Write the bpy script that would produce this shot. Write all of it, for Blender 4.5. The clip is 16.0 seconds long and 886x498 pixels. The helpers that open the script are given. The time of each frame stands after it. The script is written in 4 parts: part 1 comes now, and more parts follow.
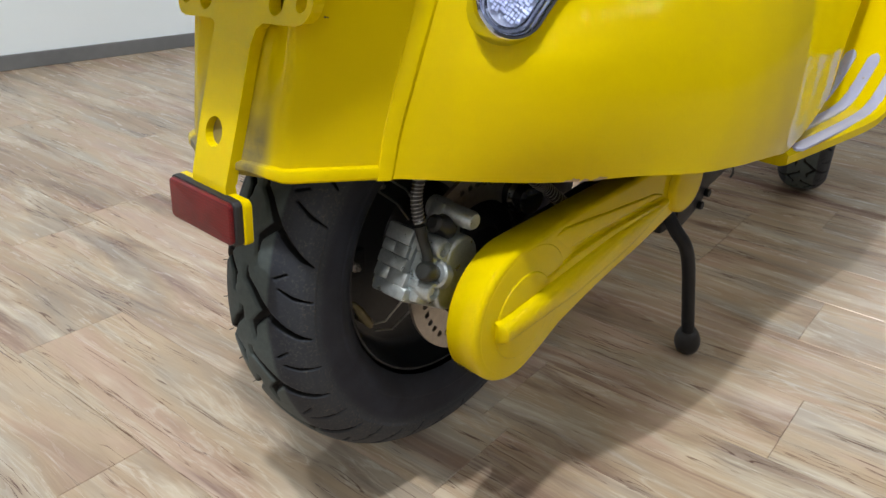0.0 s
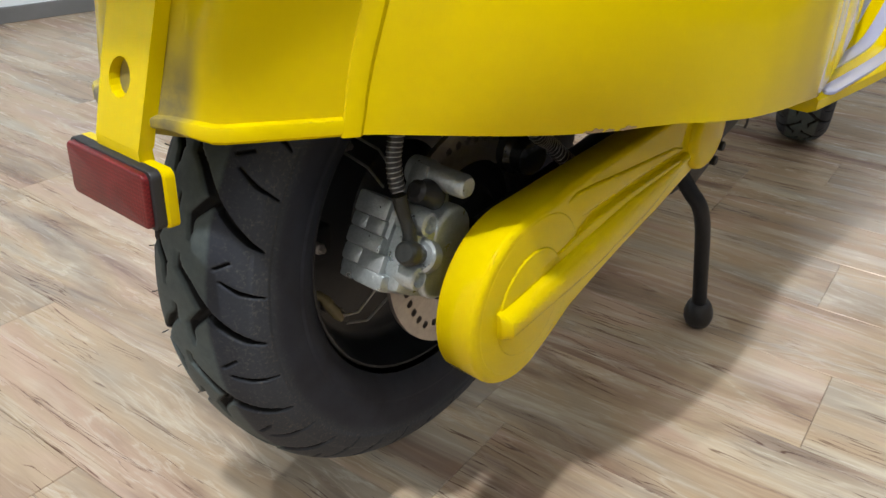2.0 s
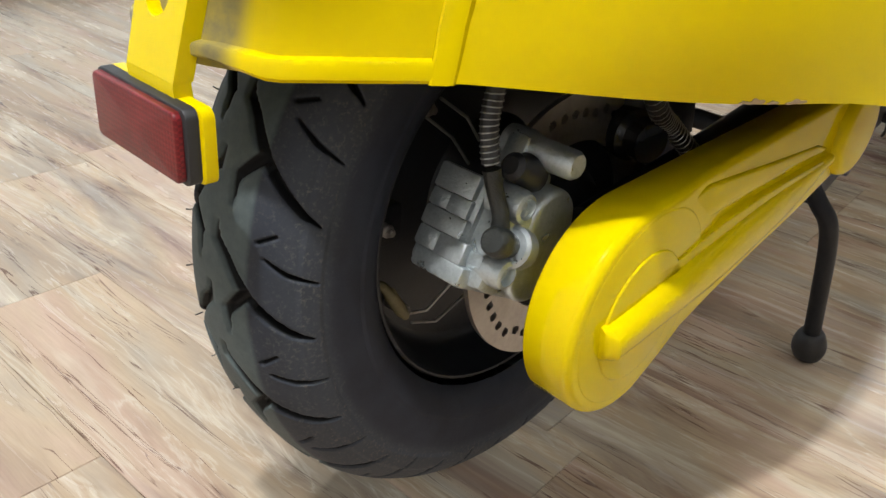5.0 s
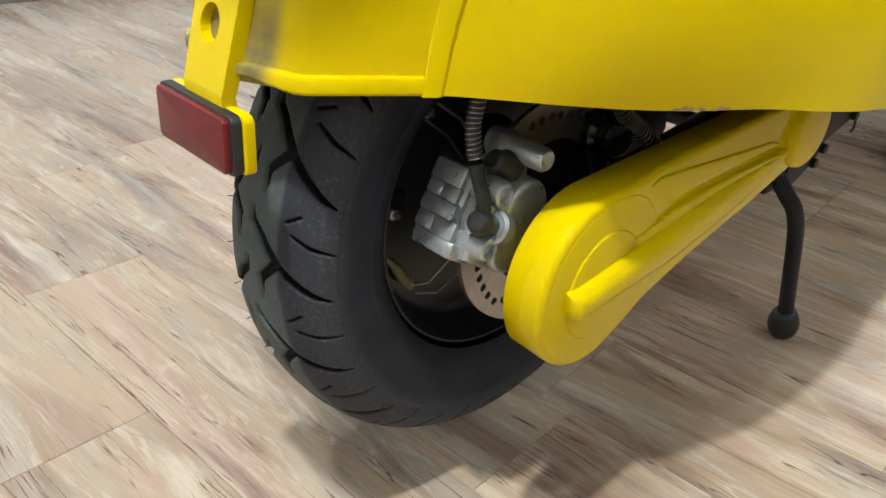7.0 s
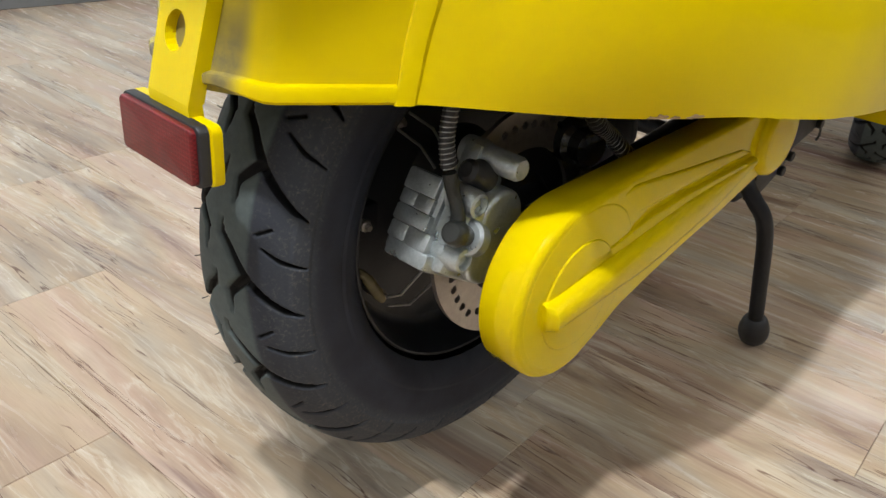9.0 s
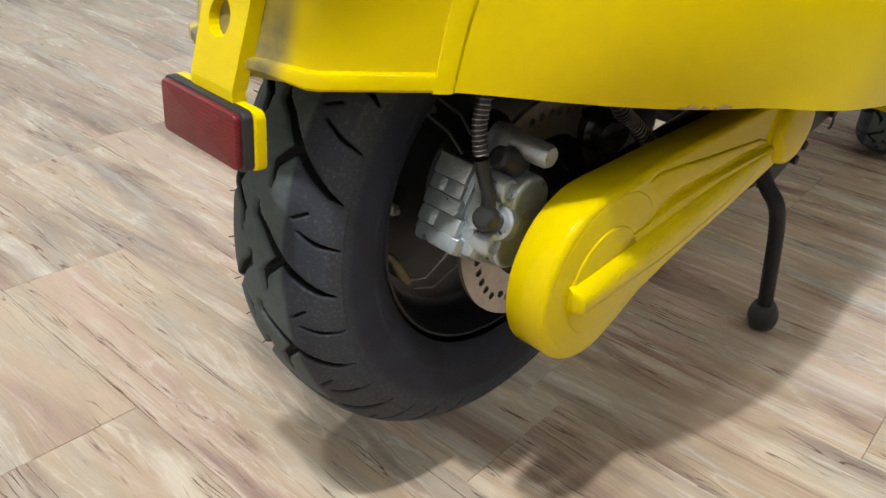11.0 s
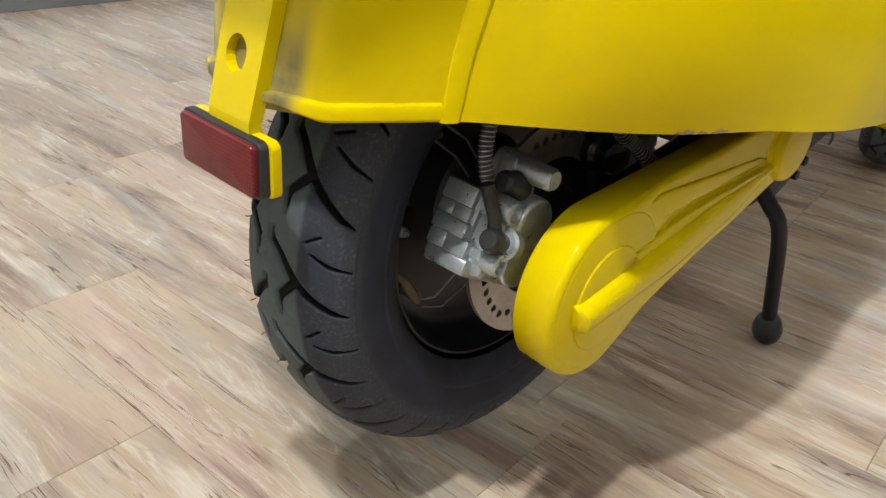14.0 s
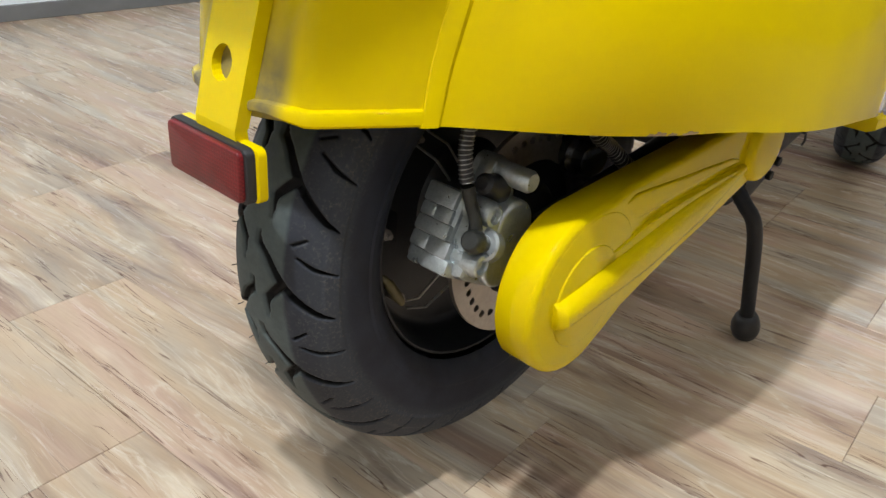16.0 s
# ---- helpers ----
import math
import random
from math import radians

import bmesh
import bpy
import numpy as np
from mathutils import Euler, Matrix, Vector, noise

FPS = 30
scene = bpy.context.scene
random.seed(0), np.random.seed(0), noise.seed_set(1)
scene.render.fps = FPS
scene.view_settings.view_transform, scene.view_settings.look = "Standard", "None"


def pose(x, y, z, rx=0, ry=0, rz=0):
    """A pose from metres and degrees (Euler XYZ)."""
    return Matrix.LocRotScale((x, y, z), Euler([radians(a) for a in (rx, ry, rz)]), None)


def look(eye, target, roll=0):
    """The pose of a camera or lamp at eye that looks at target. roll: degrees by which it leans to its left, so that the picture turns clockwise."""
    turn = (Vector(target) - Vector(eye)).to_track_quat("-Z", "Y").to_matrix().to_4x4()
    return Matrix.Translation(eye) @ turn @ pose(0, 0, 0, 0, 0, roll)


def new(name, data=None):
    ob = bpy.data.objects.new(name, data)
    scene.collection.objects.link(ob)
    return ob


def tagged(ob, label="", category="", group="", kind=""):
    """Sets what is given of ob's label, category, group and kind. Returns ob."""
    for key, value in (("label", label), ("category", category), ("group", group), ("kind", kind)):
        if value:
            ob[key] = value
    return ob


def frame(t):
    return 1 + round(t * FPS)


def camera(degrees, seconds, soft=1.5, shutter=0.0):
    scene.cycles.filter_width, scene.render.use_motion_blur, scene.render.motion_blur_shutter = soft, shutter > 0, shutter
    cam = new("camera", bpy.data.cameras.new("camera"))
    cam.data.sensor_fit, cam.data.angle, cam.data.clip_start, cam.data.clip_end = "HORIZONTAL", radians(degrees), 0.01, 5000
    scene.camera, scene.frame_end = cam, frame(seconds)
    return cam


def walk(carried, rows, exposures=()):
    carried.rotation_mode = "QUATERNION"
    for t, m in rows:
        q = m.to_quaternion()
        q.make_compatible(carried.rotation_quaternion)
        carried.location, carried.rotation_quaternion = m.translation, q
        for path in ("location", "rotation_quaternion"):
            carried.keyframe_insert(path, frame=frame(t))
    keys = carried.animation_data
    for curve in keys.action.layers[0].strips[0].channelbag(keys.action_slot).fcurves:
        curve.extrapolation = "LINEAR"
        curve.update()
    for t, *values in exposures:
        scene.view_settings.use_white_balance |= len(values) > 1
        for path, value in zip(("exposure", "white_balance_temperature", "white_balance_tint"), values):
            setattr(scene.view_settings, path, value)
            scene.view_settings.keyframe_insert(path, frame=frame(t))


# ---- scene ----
cam = camera(58.0, 16.0)
PATH = [
    (0, (0.5051, -0.5566, 0.6155), (-0.5203, 0.6342, -0.1314), 3.03),
    (0.5, (0.5098, -0.5822, 0.6296), (-0.5032, 0.6216, -0.1135), 2.62),
    (1, (0.4835, -0.6037, 0.6422), (-0.4937, 0.6286, -0.1022), 2.18),
    (1.5, (0.4491, -0.5597, 0.6015), (-0.4971, 0.6712, -0.1843), 2.23),
    (2, (0.4122, -0.4648, 0.5609), (-0.5399, 0.7425, -0.2536), 2.39),
    (2.5, (0.3548, -0.4059, 0.5275), (-0.6370, 0.7760, -0.2768), 4.03),
    (3, (0.3311, -0.3712, 0.4928), (-0.7022, 0.7807, -0.3029), 4.90),
    (3.5, (0.3159, -0.3669, 0.4861), (-0.7376, 0.7589, -0.3204), 4.88),
    (4, (0.3150, -0.3676, 0.4843), (-0.7382, 0.7519, -0.3312), 4.53),
    (4.2, (0.3172, -0.3731, 0.4886), (-0.7336, 0.7484, -0.3273), 4.40),
    (6.3, (0.4052, -0.4513, 0.5317), (-0.6650, 0.6560, -0.2781), 4.77),
    (6.5, (0.4113, -0.4533, 0.5390), (-0.6605, 0.6387, -0.2894), 4.25),
    (7, (0.4186, -0.4594, 0.5428), (-0.6612, 0.6215, -0.2898), 3.92),
    (7.5, (0.4166, -0.4613, 0.5391), (-0.6593, 0.6244, -0.2923), 4.57),
    (8, (0.4141, -0.4614, 0.5363), (-0.6519, 0.6316, -0.2984), 4.72),
    (8.5, (0.4091, -0.4553, 0.5385), (-0.6491, 0.6551, -0.2831), 3.92),
    (8.7, (0.4099, -0.4550, 0.5386), (-0.6389, 0.6773, -0.2649), 4.08),
    (11, (0.4020, -0.4789, 0.5446), (-0.6195, 0.6499, -0.2981), 5.33),
    (11.5, (0.4058, -0.4784, 0.5485), (-0.6215, 0.6629, -0.2699), 4.88),
    (12, (0.4083, -0.4855, 0.5520), (-0.6305, 0.6651, -0.2383), 4.48),
    (12.5, (0.4077, -0.4836, 0.5540), (-0.6286, 0.6692, -0.2365), 4.36),
    (13, (0.4079, -0.4858, 0.5553), (-0.6267, 0.6604, -0.2468), 4.67),
    (13.5, (0.4068, -0.5031, 0.5534), (-0.6381, 0.6269, -0.2584), 5.52),
    (14, (0.4105, -0.4899, 0.5585), (-0.6334, 0.6360, -0.2601), 4.36),
    (14.5, (0.4206, -0.5031, 0.5673), (-0.6132, 0.6298, -0.2545), 2.91),
    (15, (0.4211, -0.4985, 0.5648), (-0.6039, 0.6463, -0.2516), 2.49),
    (15.5, (0.4205, -0.4969, 0.5644), (-0.6045, 0.6528, -0.2452), 3.19),
    (16, (0.4228, -0.4997, 0.5631), (-0.6039, 0.6519, -0.2415), 4.03),
]
walk(cam, [(t, look(eye, target, roll)) for t, eye, target, roll in PATH],
     [(0, 0.0), (1.5, 0.03), (2.5, 0.28), (3.5, 0.42), (4.2, 0.42), (6.3, 0.28), (11, 0.22), (16, 0.18)])

# ---- light ----
world = bpy.data.worlds.new("world")
scene.world = world
world.use_nodes = True
world.node_tree.nodes["Background"].inputs[0].default_value = (1, 1, 1, 1)
world.node_tree.nodes["Background"].inputs[1].default_value = 0.02
scene.view_settings.exposure = 0.0


def area_lamp(name, eye, target, size, watts, colour=(1, 1, 1)):
    d = bpy.data.lights.new(name, "AREA")
    d.shape, d.size, d.energy, d.color = "DISK", size, watts, colour
    ob = new(name, d)
    ob.matrix_world = look(eye, target)
    return ob


area_lamp("track_spot_lamp", (0.45, -1.12, 3.05), (0.0, 0.1, 0.0), 0.11, 68, (0.98, 0.99, 1.0))
# second spot is added, no known source, to lighten the shadow left of the tyre
area_lamp("track_spot_lamp", (0.12, -1.30, 3.05), (0.0, 0.1, 0.0), 0.11, 23, (0.98, 0.99, 1.0))


# ---- materials ----
def shader(name, colour=(0.5, 0.5, 0.5), rough=0.5, metal=0.0, coat=0.0, spec=0.5):
    m = bpy.data.materials.new(name)
    m.use_nodes = True
    b = m.node_tree.nodes["Principled BSDF"]
    b.inputs["Base Color"].default_value = (*colour, 1)
    b.inputs["Roughness"].default_value = rough
    b.inputs["Metallic"].default_value = metal
    b.inputs["Coat Weight"].default_value = coat
    b.inputs["Coat Roughness"].default_value = 0.008
    b.inputs["Specular IOR Level"].default_value = spec
    return m, m.node_tree, b


def noise_tex(tree, scale, detail=4.0, rough=0.55, vector=None, distortion=0.0):
    n = tree.nodes.new("ShaderNodeTexNoise")
    n.inputs["Scale"].default_value, n.inputs["Detail"].default_value = scale, detail
    n.inputs["Roughness"].default_value, n.inputs["Distortion"].default_value = rough, distortion
    if vector is not None:
        tree.links.new(vector, n.inputs["Vector"])
    return n


def ramp(tree, fac, stops):
    r = tree.nodes.new("ShaderNodeValToRGB")
    e = r.color_ramp.elements
    while len(e) < len(stops):
        e.new(0.5)
    for el, (p, c) in zip(e, stops):
        el.position, el.color = p, (*c, 1) if len(c) == 3 else c
    tree.links.new(fac, r.inputs[0])
    return r


def mix(tree, kind, fac, a, b):
    m = tree.nodes.new("ShaderNodeMix")
    m.data_type, m.blend_type = "RGBA", kind
    for v, k in ((fac, 0), (a, 6), (b, 7)):
        if isinstance(v, (int, float)):
            m.inputs[k].default_value = v
        elif isinstance(v, tuple):
            m.inputs[k].default_value = (*v, 1)
        else:
            tree.links.new(v, m.inputs[k])
    return m.outputs[2]


def bump(tree, b, height, strength, distance=0.001):
    n = tree.nodes.new("ShaderNodeBump")
    n.inputs["Strength"].default_value, n.inputs["Distance"].default_value = strength, distance
    tree.links.new(height, n.inputs["Height"])
    tree.links.new(n.outputs[0], b.inputs["Normal"])
    return n


def varied(name, dark, light, scale, rough=(0.4, 0.6), metal=0.0, coat=0.0, bumps=0.1, fine=6.0, spec=0.5):
    """A surface whose colour wanders between two tones at two scales, with a fine relief."""
    m, t, b = shader(name, light, rough[0], metal, coat, spec)
    co = t.nodes.new("ShaderNodeTexCoord").outputs["Object"]
    big, small = noise_tex(t, scale, 4, 0.6, co), noise_tex(t, scale * fine, 5, 0.6, co)
    both = mix(t, "MIX", 0.45, big.outputs[0], small.outputs[0])
    c = ramp(t, both, [(0.3, dark), (0.7, light)])
    t.links.new(c.outputs[0], b.inputs["Base Color"])
    r = ramp(t, big.outputs[0], [(0.3, (rough[0],) * 3), (0.7, (rough[1],) * 3)])
    t.links.new(r.outputs[0], b.inputs["Roughness"])
    if bumps:
        bump(t, b, small.outputs[0], bumps)
    return m


YELLOW = varied("yellow_paint", (0.65, 0.495, 0.0004), (0.68, 0.518, 0.0004), 9.0, (0.09, 0.12), 0.0, 0.19, 0.0, 30.0, 0.06)


def dusty_paint():
    """The yellow paint, with a grey smear of road dust low on the rear corners of the fender."""
    m, t, b = shader("dusty_yellow_paint", (0.655, 0.498, 0.0004), 0.10, 0.0, 0.19, 0.06)
    co = t.nodes.new("ShaderNodeTexCoord").outputs["Object"]
    n = noise_tex(t, 26, 5, 0.65, co)
    sep = t.nodes.new("ShaderNodeSeparateXYZ")
    t.links.new(co, sep.inputs[0])

    def fade(src, a, b2):
        r = t.nodes.new("ShaderNodeMapRange")
        r.interpolation_type = "SMOOTHSTEP"
        r.inputs[1].default_value, r.inputs[2].default_value = a, b2
        t.links.new(src, r.inputs[0])
        return r.outputs[0]

    side = t.nodes.new("ShaderNodeMath")
    side.operation = "ABSOLUTE"
    t.links.new(sep.outputs[0], side.inputs[0])
    low, rear_part = fade(sep.outputs[2], 0.485, 0.412), fade(side.outputs[0], 0.0515, 0.039)
    a = mix(t, "MULTIPLY", 1.0, low, rear_part)
    a = mix(t, "MULTIPLY", 1.0, a, ramp(t, n.outputs[0], [(0.30, (0.55,) * 3), (0.6, (1,) * 3)]).outputs[0])
    t.links.new(mix(t, "MIX", a, (0.655, 0.498, 0.0004), (0.105, 0.094, 0.078)), b.inputs["Base Color"])
    t.links.new(ramp(t, a, [(0.0, (0.11,) * 3), (1.0, (0.7,) * 3)]).outputs[0], b.inputs["Roughness"])
    return m


YELLOW_DUSTY = dusty_paint()


def tyre_rubber():
    """Black rubber; the crown is worn and grey with dust up to the shoulder line."""
    m, t, b = shader("tyre_rubber", (0.02, 0.02, 0.02), 0.62, 0.0, 0.0, 0.25)
    co = t.nodes.new("ShaderNodeTexCoord").outputs["Object"]
    sep = t.nodes.new("ShaderNodeSeparateXYZ")
    t.links.new(co, sep.inputs[0])
    ab = t.nodes.new("ShaderNodeMath")
    ab.operation = "ABSOLUTE"
    t.links.new(sep.outputs[0], ab.inputs[0])
    n1, n2, n3 = noise_tex(t, 35, 4, 0.6, co), noise_tex(t, 420, 4, 0.7, co), noise_tex(t, 110, 5, 0.7, co)
    wob = t.nodes.new("ShaderNodeMath")
    wob.operation = "MULTIPLY_ADD"
    wob.inputs[1].default_value, wob.inputs[2].default_value = 0.004, -0.002
    t.links.new(n1.outputs[0], wob.inputs[0])
    add = t.nodes.new("ShaderNodeMath")
    add.operation = "ADD"
    t.links.new(ab.outputs[0], add.inputs[0])
    t.links.new(wob.outputs[0], add.inputs[1])
    worn = t.nodes.new("ShaderNodeMapRange")
    worn.interpolation_type = "SMOOTHSTEP"
    worn.inputs[1].default_value, worn.inputs[2].default_value = 0.0295, 0.0255
    t.links.new(add.outputs[0], worn.inputs[0])
    base = ramp(t, n1.outputs[0], [(0.3, (0.013, 0.0155, 0.024)), (0.7, (0.023, 0.027, 0.039))])
    flat = t.nodes.new("ShaderNodeCombineXYZ")
    t.links.new(sep.outputs[1], flat.inputs[0])
    t.links.new(sep.outputs[2], flat.inputs[1])
    rad = t.nodes.new("ShaderNodeVectorMath")
    rad.operation = "LENGTH"
    t.links.new(flat.outputs[0], rad.inputs[0])
    band = ramp(t, rad.outputs["Value"], [(0.178, (0.0,) * 3), (0.186, (1.0,) * 3), (0.205, (1.0,) * 3), (0.214, (0.45,) * 3)])
    speck = ramp(t, n2.outputs[0], [(0.51, (0, 0, 0)), (0.66, (1, 1, 1))])
    patch = ramp(t, n3.outputs[0], [(0.40, (0.1,) * 3), (0.60, (1, 1, 1))])
    spots = mix(t, "MULTIPLY", 1.0, mix(t, "MULTIPLY", 1.0, speck.outputs[0], patch.outputs[0]), band.outputs[0])
    film = mix(t, "MIX", band.outputs[0], base.outputs[0], (0.036, 0.042, 0.053))
    dust = mix(t, "MIX", spots, film, (0.095, 0.090, 0.084))
    crown = ramp(t, n3.outputs[0], [(0.3, (0.060, 0.077, 0.080)), (0.7, (0.085, 0.106, 0.108))])
    worn_on = mix(t, "MIX", worn.outputs[0], dust, crown.outputs[0])

    # groove bottoms below the tread's round keep no dust; their near-black paints in shade
    def sums(op, a, b2):
        n = t.nodes.new("ShaderNodeMath")
        n.operation = op
        for k, v in ((0, a), (1, b2)):
            if isinstance(v, float):
                n.inputs[k].default_value = v
            else:
                t.links.new(v, n.inputs[k])
        return n.outputs[0]

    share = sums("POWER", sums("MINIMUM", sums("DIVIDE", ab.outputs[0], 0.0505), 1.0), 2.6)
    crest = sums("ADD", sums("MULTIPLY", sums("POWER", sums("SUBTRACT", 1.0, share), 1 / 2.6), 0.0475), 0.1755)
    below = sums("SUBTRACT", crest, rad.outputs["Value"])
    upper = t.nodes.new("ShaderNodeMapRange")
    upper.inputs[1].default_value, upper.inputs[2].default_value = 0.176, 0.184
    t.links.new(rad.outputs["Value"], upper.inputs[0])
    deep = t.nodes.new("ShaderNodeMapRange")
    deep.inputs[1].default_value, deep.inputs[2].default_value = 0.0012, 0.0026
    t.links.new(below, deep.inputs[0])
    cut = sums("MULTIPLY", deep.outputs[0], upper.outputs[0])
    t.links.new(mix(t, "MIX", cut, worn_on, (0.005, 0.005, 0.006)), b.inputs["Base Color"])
    bump(t, b, n2.outputs[0], 0.2, 0.0008)
    return m


RUBBER = tyre_rubber()
BLACK = varied("black_plastic", (0.010, 0.010, 0.011), (0.022, 0.022, 0.024), 30.0, (0.42, 0.58), 0.0, 0.0, 0.1)
BLACK_GLOSS = varied("glossy_black_rubber", (0.008, 0.009, 0.010), (0.018, 0.019, 0.021), 40.0, (0.12, 0.25))
BLACK_METAL = varied("black_painted_metal", (0.008, 0.009, 0.012), (0.015, 0.0165, 0.020), 30.0, (0.4, 0.55), 0.0, 0.0, 0.15, 6.0, 0.22)
CAST = varied("cast_aluminium", (0.34, 0.38, 0.39), (0.53, 0.575, 0.59), 60.0, (0.25, 0.42), 0.78, 0.0, 0.4, 8.0)
RIM_PAINT = varied("satin_black_rim_paint", (0.011, 0.0125, 0.0155), (0.020, 0.0225, 0.027), 30.0, (0.3, 0.45), 0.0, 0.0, 0.1, 6.0, 0.4)
STEEL = varied("brushed_steel", (0.33, 0.30, 0.275), (0.48, 0.45, 0.415), 40.0, (0.3, 0.42), 0.85, 0.0, 0.1)
CHROME = shader("chrome", (0.62, 0.64, 0.68), 0.08, 1.0)[0]
WIRE = shader("galvanised_wire", (0.45, 0.45, 0.44), 0.35, 0.9)[0]
HOSE = varied("braided_hose_rubber", (0.006, 0.007, 0.0065), (0.020, 0.0225, 0.020), 140.0, (0.28, 0.5), 0.0, 0.0, 0.5)
WHITE_WALL = varied("white_panel", (0.78, 0.85, 0.89), (0.80, 0.87, 0.91), 2.0, (0.3, 0.4), 0.0, 0.0, 0.0)
PLASTER = varied("white_plaster", (0.74, 0.74, 0.73), (0.80, 0.80, 0.79), 1.2, (0.7, 0.9), 0.0, 0.0, 0.05)
GREY_WALL = varied("dark_grey_wall_paint", (0.085, 0.085, 0.085), (0.11, 0.11, 0.11), 1.2, (0.7, 0.9), 0.0, 0.0, 0.05)
DARK_CEILING = varied("dark_ceiling_paint", (0.045, 0.047, 0.05), (0.065, 0.067, 0.07), 1.5, (0.7, 0.9), 0.0, 0.0, 0.05)
GREY_TRIM = varied("grey_skirting_vinyl", (0.13, 0.135, 0.14), (0.17, 0.175, 0.18), 5.0, (0.45, 0.6), 0.0, 0.0, 0.05)
ALU = varied("anodised_aluminium", (0.34, 0.36, 0.39), (0.42, 0.44, 0.47), 12.0, (0.3, 0.4), 0.85, 0.0, 0.05)
STRIP = varied("lilac_grey_strip", (0.33, 0.35, 0.50), (0.37, 0.39, 0.54), 20.0, (0.3, 0.4), 0.0, 0.0, 0.0)
WHITE_FLOOR = varied("white_gloss_floor", (0.74, 0.74, 0.73), (0.80, 0.80, 0.79), 3.0, (0.15, 0.25), 0.0, 0.0, 0.0)
CHIPPED = varied("bare_brown_primer", (0.20, 0.12, 0.055), (0.36, 0.25, 0.12), 400.0, (0.6, 0.8))
VALVE = varied("ochre_rubber", (0.09, 0.075, 0.035), (0.17, 0.14, 0.065), 60.0, (0.5, 0.6))


def red_lens():
    m, t, b = shader("red_reflector_lens", (0.20, 0.012, 0.016), 0.34, 0.0, 0.0, 0.35)
    co = t.nodes.new("ShaderNodeTexCoord").outputs["Object"]
    turn = t.nodes.new("ShaderNodeMapping")
    turn.inputs["Rotation"].default_value = (0, radians(45), 0)
    t.links.new(co, turn.inputs[0])
    chk = t.nodes.new("ShaderNodeTexChecker")
    chk.inputs["Scale"].default_value = 520
    t.links.new(turn.outputs[0], chk.inputs[0])
    n = noise_tex(t, 60, 4, 0.6, co)
    c = ramp(t, n.outputs[0], [(0.35, (0.15, 0.009, 0.012)), (0.65, (0.22, 0.015, 0.019))])
    t.links.new(mix(t, "MULTIPLY", 0.55, c.outputs[0], chk.outputs[0]), b.inputs["Base Color"])
    bump(t, b, chk.outputs[1], 0.5, 0.0008)
    return m


RED = red_lens()


def lens_glass():
    m, t, b = shader("clear_lens", (0.80, 0.86, 1.0), 0.03)
    b.inputs["Transmission Weight"].default_value = 1.0
    b.inputs["IOR"].default_value = 1.12
    return m


LENS = lens_glass()
BOWL = varied("silvered_bowl", (0.22, 0.23, 0.28), (0.50, 0.52, 0.60), 120.0, (0.12, 0.3), 0.35)
LED = varied("led_reflector", (0.36, 0.39, 0.52), (0.66, 0.70, 0.84), 300.0, (0.1, 0.25), 0.0, 0.0, 0.3)


def lamp_glow():
    m, t, b = shader("downlight_glow", (1, 1, 1), 0.4)
    b.inputs["Emission Color"].default_value = (0.97, 0.99, 1.0, 1)
    b.inputs["Emission Strength"].default_value = 1530.0
    return m


GLOW = lamp_glow()


